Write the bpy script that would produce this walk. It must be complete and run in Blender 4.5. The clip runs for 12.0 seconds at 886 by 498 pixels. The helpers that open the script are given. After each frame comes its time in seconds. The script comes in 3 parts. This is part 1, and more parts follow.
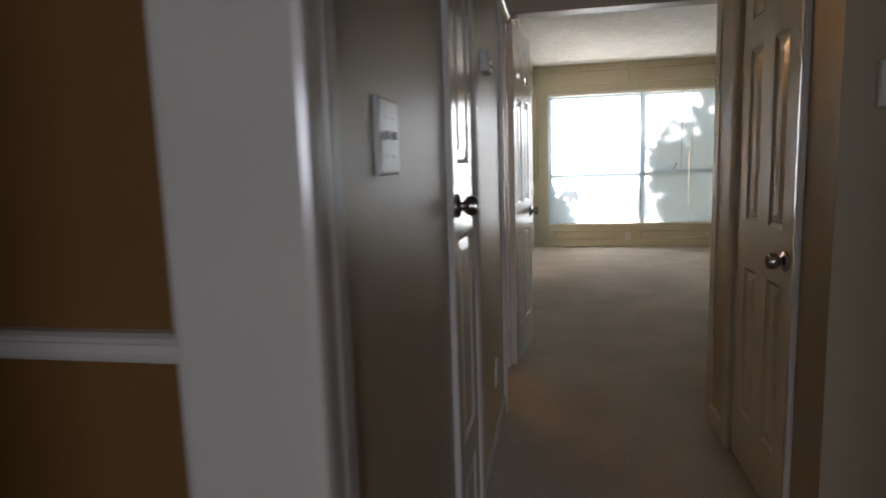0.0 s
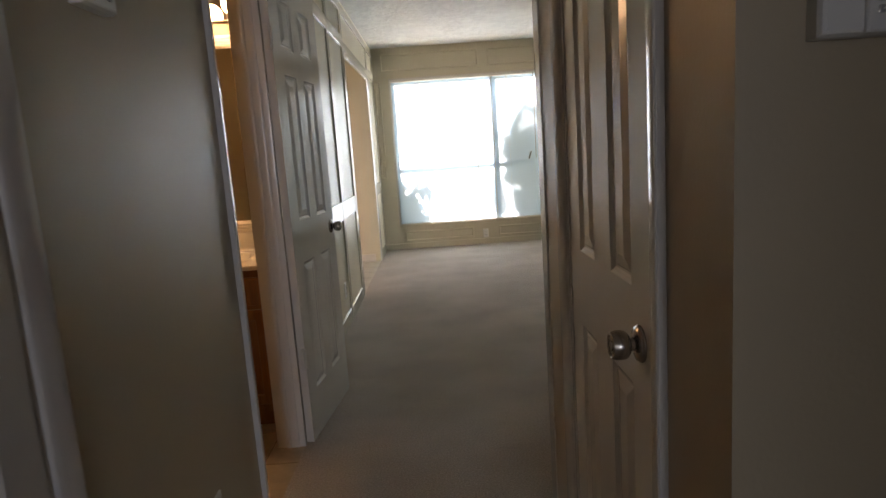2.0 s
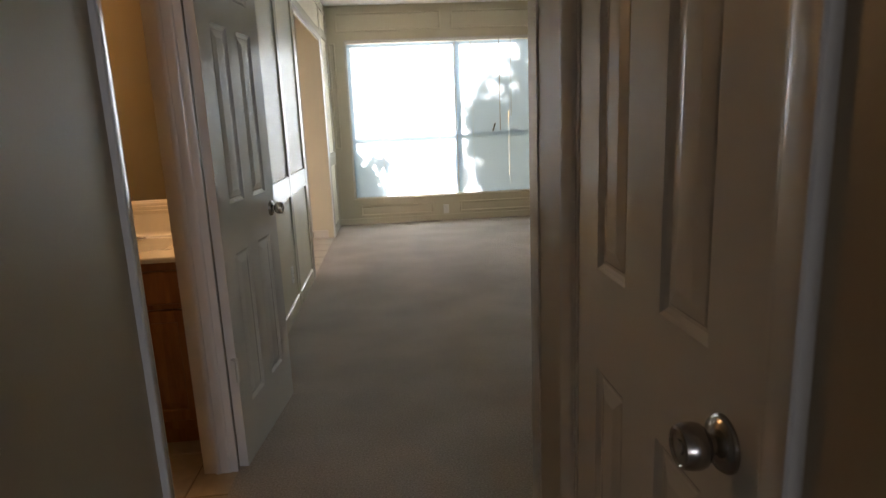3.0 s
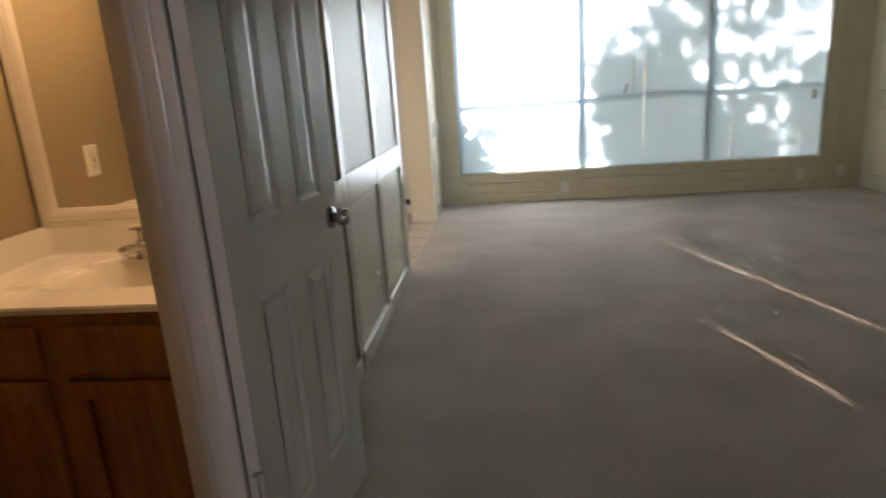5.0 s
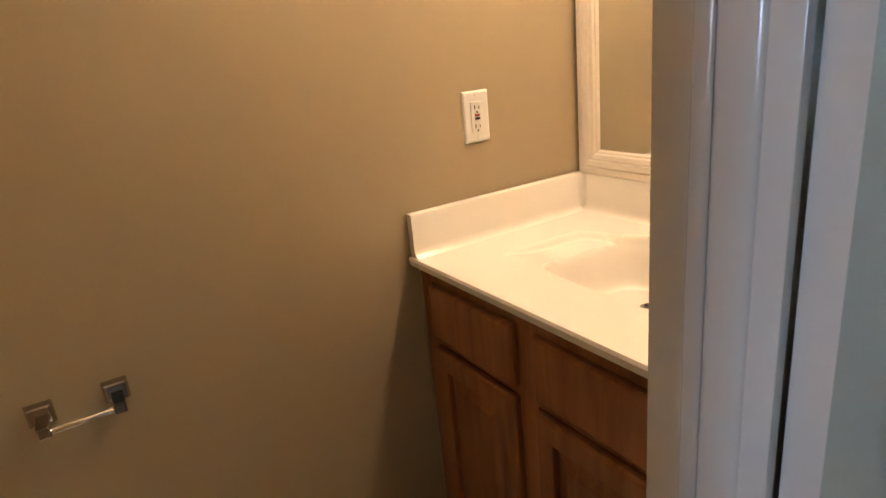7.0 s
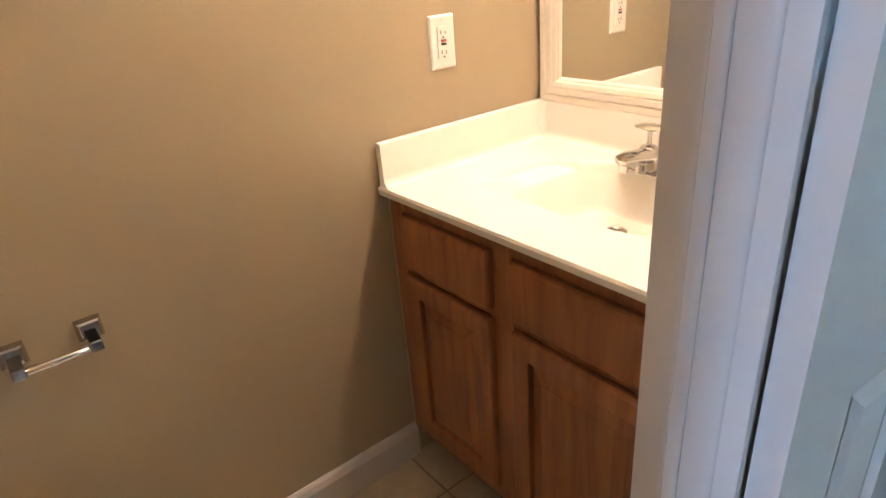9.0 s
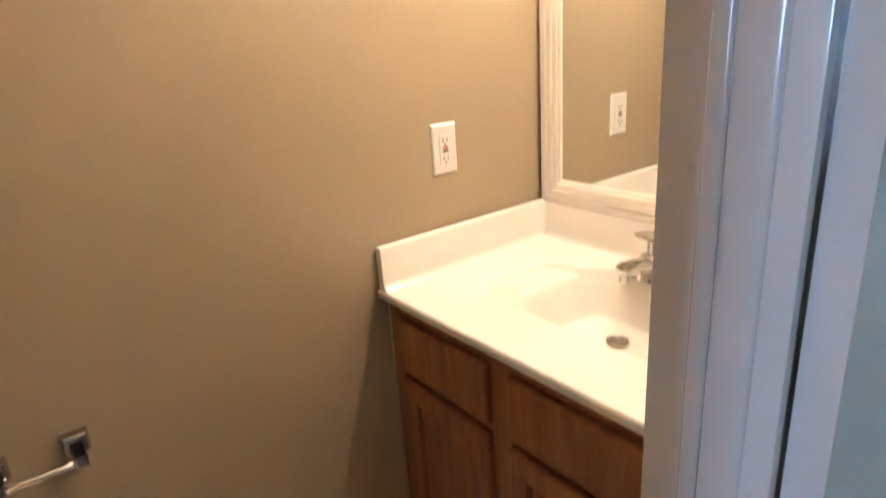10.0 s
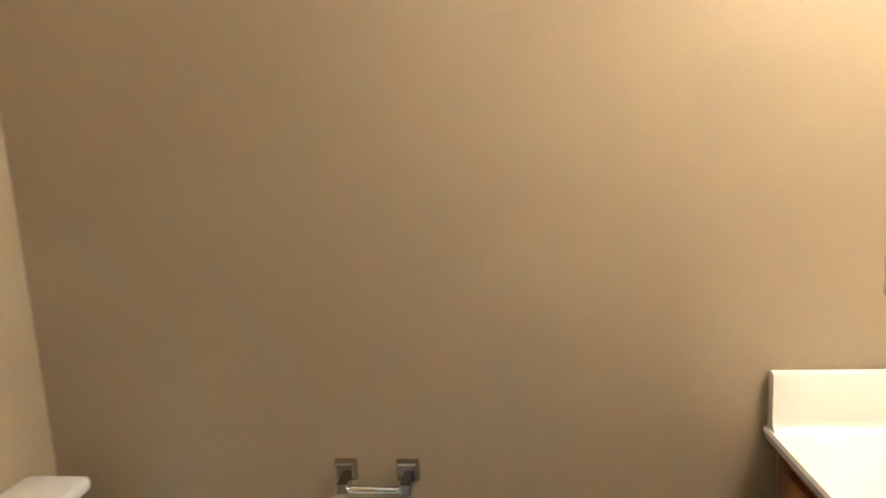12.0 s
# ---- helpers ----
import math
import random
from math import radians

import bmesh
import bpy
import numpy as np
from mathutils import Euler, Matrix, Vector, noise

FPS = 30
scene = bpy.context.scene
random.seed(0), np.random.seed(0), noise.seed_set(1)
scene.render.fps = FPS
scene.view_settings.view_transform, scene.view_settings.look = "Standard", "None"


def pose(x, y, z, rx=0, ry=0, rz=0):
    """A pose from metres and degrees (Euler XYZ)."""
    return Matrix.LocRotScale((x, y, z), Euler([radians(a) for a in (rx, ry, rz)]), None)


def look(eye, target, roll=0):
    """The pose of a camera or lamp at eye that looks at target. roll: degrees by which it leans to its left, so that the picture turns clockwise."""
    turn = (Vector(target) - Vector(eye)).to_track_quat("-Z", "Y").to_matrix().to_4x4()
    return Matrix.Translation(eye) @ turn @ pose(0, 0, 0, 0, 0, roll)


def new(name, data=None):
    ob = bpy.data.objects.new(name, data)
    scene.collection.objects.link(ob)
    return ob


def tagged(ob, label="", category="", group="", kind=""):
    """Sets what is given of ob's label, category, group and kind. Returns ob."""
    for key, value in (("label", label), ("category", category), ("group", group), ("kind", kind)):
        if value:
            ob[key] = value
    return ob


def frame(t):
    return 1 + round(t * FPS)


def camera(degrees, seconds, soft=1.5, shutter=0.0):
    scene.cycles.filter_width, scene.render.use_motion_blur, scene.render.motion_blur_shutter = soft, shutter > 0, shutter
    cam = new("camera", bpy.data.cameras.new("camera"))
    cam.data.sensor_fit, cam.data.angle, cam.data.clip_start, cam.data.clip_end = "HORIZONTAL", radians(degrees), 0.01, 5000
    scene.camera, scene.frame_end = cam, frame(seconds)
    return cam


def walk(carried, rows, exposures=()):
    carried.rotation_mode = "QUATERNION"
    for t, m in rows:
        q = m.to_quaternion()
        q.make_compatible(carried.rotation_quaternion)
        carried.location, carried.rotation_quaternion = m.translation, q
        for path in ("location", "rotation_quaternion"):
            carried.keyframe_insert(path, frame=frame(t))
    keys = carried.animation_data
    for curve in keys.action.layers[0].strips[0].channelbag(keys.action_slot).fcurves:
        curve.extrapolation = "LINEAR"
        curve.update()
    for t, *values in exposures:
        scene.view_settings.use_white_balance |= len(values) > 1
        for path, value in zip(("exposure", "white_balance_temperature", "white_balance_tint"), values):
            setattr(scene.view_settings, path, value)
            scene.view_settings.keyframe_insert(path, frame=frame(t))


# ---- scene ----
# seconds, stops, kelvin, tint of the clip's own camera
EXPOSURES = [(0, 3.1, 9100, 34), (1.5, 3.17, 9050, 34), (2.5, 3.12, 9000, 33), (5, 3.3, 8350, 31), (5.5, 3.1, 8000, 27), (6, 3.72, 7800, 27), (6.5, 4.38, 7100, 21), (7, 4.42, 6500, 23),
             (9, 5.12, 5600, 22), (9.8, 4.98, 5600, 21), (10.5, 4.33, 5250, 16), (11, 4.15, 5400, 10), (11.5, 4.55, 5300, 10), (12, 5.05, 5000, 11)]
# ---- camera ----
LENS = 72.2
cam = camera(LENS, 12.0, 1.5, 0.3)
# seconds, place, tilt from straight down, yaw, roll
PATH = [
    (0, 0.595, 0.368, 1.235, 82.27, 10.92, -1.80),
    (0.5, 0.755, 0.676, 1.250, 82.69, 5.19, -2.32),
    (0.7, 0.793, 0.765, 1.258, 83.37, 1.22, -2.39),
    (1, 0.827, 0.925, 1.257, 83.32, -1.68, -3.30),
    (1.5, 0.868, 1.180, 1.261, 82.84, -0.23, -4.00),
    (2, 0.967, 1.429, 1.256, 80.95, -0.15, -3.92),
    (2.5, 0.991, 1.642, 1.251, 79.84, -1.97, -3.04),
    (2.7, 0.963, 1.733, 1.270, 79.02, -3.90, -2.16),
    (4.3, 0.943, 2.447, 1.256, 74.51, -4.47, -2.65),
    (4.5, 0.911, 2.578, 1.255, 74.14, -3.41, -1.81),
    (5, 0.916, 2.835, 1.260, 75.30, 6.16, -3.93),
    (5.5, 0.829, 3.119, 1.240, 76.74, 25.34, -6.05),
    (6, 0.707, 3.339, 1.225, 76.13, 35.67, -4.64),
    (6.5, 0.592, 3.469, 1.268, 72.64, 47.37, -5.42),
    (7, 0.532, 3.550, 1.246, 71.69, 59.03, -5.71),
    (9, 0.497, 3.472, 1.255, 64.62, 52.85, -4.65),
    (9.5, 0.500, 3.488, 1.271, 63.68, 53.55, -5.14),
    (10, 0.480, 3.518, 1.330, 70.84, 53.22, -3.98),
    (10.5, 0.471, 3.641, 1.398, 79.22, 60.06, -3.44),
    (11, 0.516, 3.661, 1.358, 80.78, 74.04, -3.71),
    (11.3, 0.490, 3.639, 1.259, 81.89, 80.73, -1.35),
    (11.5, 0.434, 3.612, 1.183, 84.17, 83.37, -1.20),
    (12, 0.410, 3.739, 1.290, 81.24, 96.80, -2.96),
]
walk(cam, [(t, pose(x, y, z, tilt, 0, yaw) @ pose(0, 0, 0, 0, 0, roll)) for t, x, y, z, tilt, yaw, roll in PATH], EXPOSURES)

# ---- world, sun, lamps ----
SUN_DIR = Vector((0.295, -0.955, -0.452)).normalized()
world = bpy.data.worlds.new("world")
scene.world = world
world.use_nodes = True
wn = world.node_tree.nodes
sky = wn.new("ShaderNodeTexSky")
sky.sky_type, sky.sun_disc = "NISHITA", False
sky.sun_elevation, sky.sun_rotation = radians(24.5), radians(-17)
wn["Background"].inputs["Strength"].default_value = 0.028
world.node_tree.links.new(sky.outputs[0], wn["Background"].inputs[0])
sun = new("sun", bpy.data.lights.new("sun", "SUN"))
sun.data.energy, sun.data.angle, sun.data.color = 5.0, radians(0.5), (1.0, 0.97, 0.92)
sun.matrix_world = look((0, 0, 10), Vector((0, 0, 10)) + SUN_DIR)


def area_lamp(name, size_x, size_y, watts, colour, m):
    lamp = new(name, bpy.data.lights.new(name, "AREA"))
    lamp.data.shape, lamp.data.size, lamp.data.size_y = "RECTANGLE", size_x, size_y
    lamp.data.energy, lamp.data.color, lamp.matrix_world = watts, colour, m
    return lamp


# daylight of the window at the far end of the entry
area_lamp("entry_daylight", 1.1, 1.4, 13.5, (0.46, 0.70, 1.0), look((1.72, -6.42, 1.6), (1.3, 0.0, 1.3)))


# ---- materials ----
def material(name, colour, rough=0.5, metal=0.0, vary=0.06, scale=6.0, bump=0.0, bump_scale=60.0, coat=0.0, detail=4):
    m = bpy.data.materials.new(name)
    m.use_nodes = True
    nt = m.node_tree
    n, l = nt.nodes, nt.links
    b = n["Principled BSDF"]
    b.inputs["Roughness"].default_value, b.inputs["Metallic"].default_value = rough, metal
    b.inputs["Coat Weight"].default_value = coat
    co = n.new("ShaderNodeTexCoord")
    big, ramp = n.new("ShaderNodeTexNoise"), n.new("ShaderNodeValToRGB")
    big.inputs["Scale"].default_value, big.inputs["Detail"].default_value = scale, 5
    l.new(co.outputs["Object"], big.inputs["Vector"])
    l.new(big.outputs["Fac"], ramp.inputs["Fac"])
    ramp.color_ramp.elements[0].position, ramp.color_ramp.elements[1].position = 0.3, 0.7
    ramp.color_ramp.elements[0].color = (*[c * (1 - vary) for c in colour], 1)
    ramp.color_ramp.elements[1].color = (*[min(1, c * (1 + vary)) for c in colour], 1)
    l.new(ramp.outputs[0], b.inputs["Base Color"])
    if bump:
        fine, bp = n.new("ShaderNodeTexNoise"), n.new("ShaderNodeBump")
        fine.inputs["Scale"].default_value, fine.inputs["Detail"].default_value = bump_scale, detail
        l.new(co.outputs["Object"], fine.inputs["Vector"])
        bp.inputs["Strength"].default_value, bp.inputs["Distance"].default_value = bump, 0.014 if bump >= 1 else 0.004
        l.new(fine.outputs["Fac"], bp.inputs["Height"])
        l.new(bp.outputs[0], b.inputs["Normal"])
    return m


def emitter(name, colour, strength):
    m = bpy.data.materials.new(name)
    m.use_nodes = True
    b = m.node_tree.nodes["Principled BSDF"]
    b.inputs["Base Color"].default_value = (*colour, 1)
    b.inputs["Emission Color"].default_value = (*colour, 1)
    b.inputs["Emission Strength"].default_value = strength
    return m


def wood(name, dark, light):
    m = material(name, dark, 0.38, bump=0.15, bump_scale=40, coat=0.25)
    nt = m.node_tree
    n, l = nt.nodes, nt.links
    co, mp, wave = n.new("ShaderNodeTexCoord"), n.new("ShaderNodeMapping"), n.new("ShaderNodeTexNoise")
    mp.inputs["Scale"].default_value = (16, 16, 1.4)
    wave.inputs["Scale"].default_value, wave.inputs["Detail"].default_value, wave.inputs["Distortion"].default_value = 2.2, 8, 0.6
    r = n.new("ShaderNodeValToRGB")
    r.color_ramp.elements[0].position, r.color_ramp.elements[1].position = 0.3, 0.72
    r.color_ramp.elements[0].color, r.color_ramp.elements[1].color = (*dark, 1), (*light, 1)
    l.new(co.outputs["Object"], mp.inputs[0])
    l.new(mp.outputs[0], wave.inputs["Vector"])
    l.new(wave.outputs["Fac"], r.inputs[0])
    l.new(r.outputs[0], n["Principled BSDF"].inputs["Base Color"])
    return m


def translucent(name, colour, part_through, rough=0.5):
    m = bpy.data.materials.new(name)
    m.use_nodes = True
    n, l = m.node_tree.nodes, m.node_tree.links
    d, t, mix = n.new("ShaderNodeBsdfDiffuse"), n.new("ShaderNodeBsdfTranslucent"), n.new("ShaderNodeMixShader")
    d.inputs[0].default_value = t.inputs[0].default_value = (*colour, 1)
    mix.inputs[0].default_value = part_through
    l.new(d.outputs[0], mix.inputs[1])
    l.new(t.outputs[0], mix.inputs[2])
    l.new(mix.outputs[0], n["Material Output"].inputs["Surface"])
    return m


KHAKI = material("khaki_wall_paint", (0.43, 0.345, 0.24), 0.39, vary=0.03, scale=1.3, bump=0.12, bump_scale=120)
TAN = material("tan_wall_paint", (0.385, 0.312, 0.20), 0.34, vary=0.03, scale=1.5, bump=0.05, bump_scale=120)
BROWN = material("brown_wall_paint", (0.22, 0.100, 0.031), 0.5, vary=0.04, scale=1.5, bump=0.12, bump_scale=120)
NICHE_PAINT = material("grey_white_wall_paint", (0.50, 0.50, 0.46), 0.5, vary=0.04, scale=2)
CREAM = material("cream_panel_paint", (0.58, 0.53, 0.40), 0.42, vary=0.04, scale=2, bump=0.05, bump_scale=90)
WHITE = material("white_gloss_paint", (0.64, 0.605, 0.555), 0.17, vary=0.03, scale=3, bump=0.05, bump_scale=30)
PANEL = material("off_white_panel_paint", (0.62, 0.58, 0.48), 0.26, vary=0.03, scale=3, bump=0.05, bump_scale=40)
PLASTIC = material("white_plastic", (0.72, 0.71, 0.67), 0.32, vary=0.02)
GREY_PLASTIC = material("grey_plastic", (0.22, 0.23, 0.24), 0.4, vary=0.03)
DARK = material("dark_slot", (0.02, 0.02, 0.02), 0.6, vary=0.02)
RED = material("red_button", (0.45, 0.04, 0.03), 0.4, vary=0.02)
CHROME = material("chrome", (0.85, 0.85, 0.86), 0.08, metal=1.0, vary=0.01)
# chrome with the posts' dark reflections put into its colour
DIM_CHROME = material("post_chrome_dark_reflections", (0.45, 0.43, 0.42), 0.1, metal=1.0, vary=0.05)
# chrome toned down in colour to imitate reflections of dark surroundings in the faucet
TAP_CHROME = material("tap_chrome_dark_reflections", (0.58, 0.57, 0.56), 0.09, metal=1.0, vary=0.03)
NICKEL = material("satin_nickel", (0.36, 0.33, 0.30), 0.22, metal=1.0, vary=0.03)
BRASS = material("old_hinge_paint", (0.55, 0.53, 0.48), 0.35, vary=0.04)
FRAME_PAINT = material("cream_white_frame_paint", (0.80, 0.75, 0.66), 0.35, vary=0.03, scale=8)
MARBLE = material("cultured_marble", (0.80, 0.77, 0.70), 0.16, vary=0.02, scale=3, coat=0.4)
PORCELAIN = material("white_porcelain", (0.82, 0.82, 0.80), 0.1, vary=0.01, coat=0.5)
OAK = wood("oak_stained", (0.20, 0.066, 0.017), (0.37, 0.145, 0.040))
TILE = material("beige_floor_tile", (0.42, 0.34, 0.25), 0.3, vary=0.12, scale=14, bump=0.05, bump_scale=20)
GROUT = material("brown_grout", (0.25, 0.18, 0.125), 0.9, vary=0.1, scale=30)
CEILING = material("textured_ceiling_paint", (0.78, 0.77, 0.73), 0.85, vary=0.07, scale=9, bump=1.0, bump_scale=16)
GRASS = material("lawn", (0.045, 0.06, 0.03), 0.9, vary=0.4, scale=3)
BARK = material("bark", (0.09, 0.07, 0.05), 0.9, vary=0.3, scale=12, bump=0.6, bump_scale=20)
LEAF = translucent("leaf", (0.06, 0.09, 0.04), 0.12)
# white slats; the blue skylight on them is put into their colour
BLIND = translucent("sky_tinted_vinyl_slat", (0.54, 0.76, 0.93), 0.6)
BULB = emitter("frosted_bulb", (1.0, 0.765, 0.48), 4.3)
SCREEN = material("lcd_screen", (0.16, 0.20, 0.16), 0.15, vary=0.05)


def carpet_material():
    m = material("taupe_carpet", (0.45, 0.375, 0.31), 0.95, vary=0.12, scale=2.2)
    n, l = m.node_tree.nodes, m.node_tree.links
    co, fine, tuft, mix, bp = (n.new(k) for k in ("ShaderNodeTexCoord", "ShaderNodeTexNoise", "ShaderNodeTexVoronoi", "ShaderNodeMix", "ShaderNodeBump"))
    fine.inputs["Scale"].default_value, fine.inputs["Detail"].default_value = 140, 3
    tuft.inputs["Scale"].default_value = 260
    mix.data_type, mix.blend_type = "RGBA", "OVERLAY"
    mix.inputs[0].default_value = 0.55
    b = n["Principled BSDF"]
    base = b.inputs["Base Color"].links[0].from_socket
    l.new(co.outputs["Object"], fine.inputs["Vector"])
    l.new(co.outputs["Object"], tuft.inputs["Vector"])
    l.new(base, mix.inputs[6])
    l.new(fine.outputs["Fac"], mix.inputs[7])
    l.new(mix.outputs[2], b.inputs["Base Color"])
    bp.inputs["Strength"].default_value, bp.inputs["Distance"].default_value = 0.9, 0.006
    l.new(tuft.outputs["Distance"], bp.inputs["Height"])
    l.new(bp.outputs[0], b.inputs["Normal"])
    return m


CARPET = carpet_material()


def glass_material():
    m = bpy.data.materials.new("window_glass")
    m.use_nodes = True
    n, l = m.node_tree.nodes, m.node_tree.links
    tr, gl, fr, mix = n.new("ShaderNodeBsdfTransparent"), n.new("ShaderNodeBsdfGlossy"), n.new("ShaderNodeFresnel"), n.new("ShaderNodeMixShader")
    tr.inputs[0].default_value = (0.92, 0.97, 0.96, 1)
    gl.inputs["Roughness"].default_value = 0.02
    l.new(fr.outputs[0], mix.inputs[0])
    l.new(tr.outputs[0], mix.inputs[1])
    l.new(gl.outputs[0], mix.inputs[2])
    l.new(mix.outputs[0], n["Material Output"].inputs["Surface"])
    return m


GLASS = glass_material()
MIRROR = material("mirror_silver", (0.88, 0.90, 0.89), 0.01, metal=1.0, vary=0.0)


# ---- mesh helpers ----
def box_in(bm, x0, x1, y0, y1, z0, z1, bevel=0.0, matrix=None):
    """Adds a box to bm, its edges bevelled."""
    vs = [bm.verts.new((x, y, z)) for x in (x0, x1) for y in (y0, y1) for z in (z0, z1)]
    faces = [bm.faces.new([vs[i] for i in f]) for f in ((0, 1, 3, 2), (4, 6, 7, 5), (0, 4, 5, 1), (2, 3, 7, 6), (0, 2, 6, 4), (1, 5, 7, 3))]
    if bevel:
        edges = list({e for f in faces for e in f.edges})
        out = bmesh.ops.bevel(bm, geom=edges, offset=bevel, segments=2, affect="EDGES", profile=0.6)
        vs = list({v for f in out["faces"] for v in f.verts} | {v for v in vs if v.is_valid})
    if matrix is not None:
        bmesh.ops.transform(bm, matrix=matrix, verts=vs)
    return vs


def part(name, bm, mat, parent=None, label="", smooth=False, m=None):
    """One mesh object under a thing."""
    bmesh.ops.recalc_face_normals(bm, faces=bm.faces)
    me = bpy.data.meshes.new(name)
    bm.to_mesh(me)
    bm.free()
    me.materials.append(mat)
    if smooth:
        for p in me.polygons:
            p.use_smooth = True
        me.set_sharp_from_angle(angle=radians(38))
    ob = new(name, me)
    if parent is not None:
        ob.parent = parent
    if m is not None:
        ob.matrix_basis = m
    if label:
        tagged(ob, label)
    return ob


def boxes(name, rows, mat, parent=None, label="", bevel=0.0, m=None):
    bm = bmesh.new()
    for r in rows:
        box_in(bm, *r, bevel=bevel)
    return part(name, bm, mat, parent, label, smooth=False, m=m)


def structure(name, rows, mat, bevel=0.0, label=""):
    return tagged(boxes(name, rows, mat, bevel=bevel), label, kind="structure")


def thing(name, label, category, m, group=""):
    ob = new(name)
    ob.matrix_basis = m
    return tagged(ob, label, category, group)


def lathe(bm, profile, steps=28, matrix=None):
    """Turns (radius, height) rows round z."""
    rings = []
    for r, h in profile:
        rings.append([bm.verts.new((r * math.cos(a), r * math.sin(a), h)) for a in (2 * math.pi * i / steps for i in range(steps))])
    for a, b in zip(rings, rings[1:]):
        for i in range(steps):
            bm.faces.new((a[i], a[(i + 1) % steps], b[(i + 1) % steps], b[i]))
    bm.faces.new(rings[0])
    bm.faces.new(rings[-1])
    vs = [v for ring in rings for v in ring]
    if matrix is not None:
        bmesh.ops.transform(bm, matrix=matrix, verts=vs)
    return vs


def extrude_profile(bm, pts, length, matrix):
    """A closed outline in x, z drawn out along y."""
    a = [bm.verts.new((x, 0, z)) for x, z in pts]
    b = [bm.verts.new((x, length, z)) for x, z in pts]
    bm.faces.new(a)
    bm.faces.new(b[::-1])
    for i in range(len(a)):
        j = (i + 1) % len(a)
        bm.faces.new((a[i], a[j], b[j], b[i]))
    bmesh.ops.transform(bm, matrix=matrix, verts=a + b)


# ---- measures of the place ----
XL = 0.32      # hall's left wall
XI = 0.178     # bathroom side of that wall
XR = 1.30      # hall's right wall
XB = -0.63     # bathroom far wall
YM = 4.70      # wall with the mirror
YH = 3.99      # front of the header
YH2 = 4.105
YW = 9.54      # window wall
XP = 0.225      # panelled wall of the big room
CH = 2.62      # ceiling
ROOM_R = 4.62
ROOM_END = 4.9
DOOR_H = 2.04

def facing_x(c, sign):
    """From (along y, up, out of the wall) to the world, for a wall at x = c that faces sign."""
    return Matrix(((0, 0, sign, c), (1, 0, 0, 0), (0, 1, 0, 0), (0, 0, 0, 1)))


def facing_y(c, sign):
    return Matrix(((1, 0, 0, 0), (0, 0, sign, c), (0, 1, 0, 0), (0, 0, 0, 1)))


def rings(bm, u0, u1, v0, v1, profile, m, fill=False):
    """A mitred moulding round a rectangle: rows of (inset, height) from outside in."""
    loops = []
    for i, h in profile:
        loops.append([bm.verts.new(m @ Vector(p)) for p in ((u0 + i, v0 + i, h), (u1 - i, v0 + i, h), (u1 - i, v1 - i, h), (u0 + i, v1 - i, h))])
    for a, b in zip(loops, loops[1:]):
        for k in range(4):
            bm.faces.new((a[k], a[(k + 1) % 4], b[(k + 1) % 4], b[k]))
    if fill:
        bm.faces.new(loops[-1])


def wall_rows(axis, c0, c1, a0, a1, z0, z1, openings):
    """Boxes of a wall with openings (from, to, bottom, top)."""
    rows, at = [], a0
    for f, t, b, h in sorted(openings):
        if f > at:
            rows.append((at, f, z0, z1))
        if b > z0:
            rows.append((f, t, z0, b))
        if h < z1:
            rows.append((f, t, h, z1))
        at = t
    if at < a1:
        rows.append((at, a1, z0, z1))
    return [(c0, c1, p, q, r, s) if axis == "x" else (p, q, c0, c1, r, s) for p, q, r, s in rows]


# ---- shell ----
BATH = (3.35, YH, 0.0, 2.05)
CLOSET = (1.925, 2.34, 0.0, 2.05)
RDOOR = (2.372, 3.005, 0.0, 2.05)
NICHE = (6.95, 8.72, 0.0, 2.14)
MID = (XI + XL) / 2
structure("wall_hall_west", wall_rows("x", MID, XL, 1.04, YH, 0, CH, [BATH, CLOSET]), KHAKI, label="khaki painted hall wall with a satin sheen")
structure("wall_bathroom_east", wall_rows("x", XI, MID, 1.25, YH, 0, CH, [BATH, CLOSET]), TAN, label="tan painted bathroom wall")
structure("wall_hall_east", wall_rows("x", XR, XR + 0.11, 2.11, 3.30, 0, CH, [RDOOR]), KHAKI, label="khaki painted hall wall beside a white door")
structure("wall_foyer_north", [(XR + 0.11, 3.2, 2.11, 2.22, 0, CH)], KHAKI, label="dark khaki wall that carries the alarm keypad")
structure("wall_bathroom_west", [(XB - 0.1, XB, 2.80, YM + 0.1, 0, CH)], TAN, label="plain tan painted bathroom wall lit from the vanity")
structure("wall_bathroom_north", [(XB, 0.195, YM, YM + 0.1, 0, CH)], TAN, label="tan painted wall behind the framed mirror")
structure("wall_bathroom_south", [(XB, XI, 2.713, 2.813, 0, CH)], TAN, label="tan painted end wall beside the toilet")
structure("wall_vanity_side", [(0.195, 0.209, YH, YM + 0.1, 0, CH)], TAN, label="tan painted wall beside the vanity")
structure("wall_room_west", wall_rows("x", 0.21, XP, YH, YW, 0, CH, [NICHE]), CREAM, label="cream panelled wall of the big room")
structure("wall_header", [(XP, 2.3, YH, YH2, 2.08, CH), (XP, 0.295, YH + 0.0075, YH2, 0, 2.08), (2.3, ROOM_R + 0.1, YH, YH2, 0, CH)], KHAKI, label="khaki painted header over the end of the hall")
structure("wall_right_of_opening", [(2.2, 2.3, 2.22, YH, 0, CH)], KHAKI)
structure("wall_room_east", [(ROOM_R, ROOM_R + 0.1, YH2, YW, 0, CH)], CREAM, label="cream painted side wall of the big room")
WIN = (0.44, 4.22, 0.32, 2.22)
structure("wall_window", wall_rows("y", YW, YW + 0.16, 0.0, ROOM_R + 0.1, 0, CH, [WIN]), CREAM, label="cream panelled wall around the wide window")
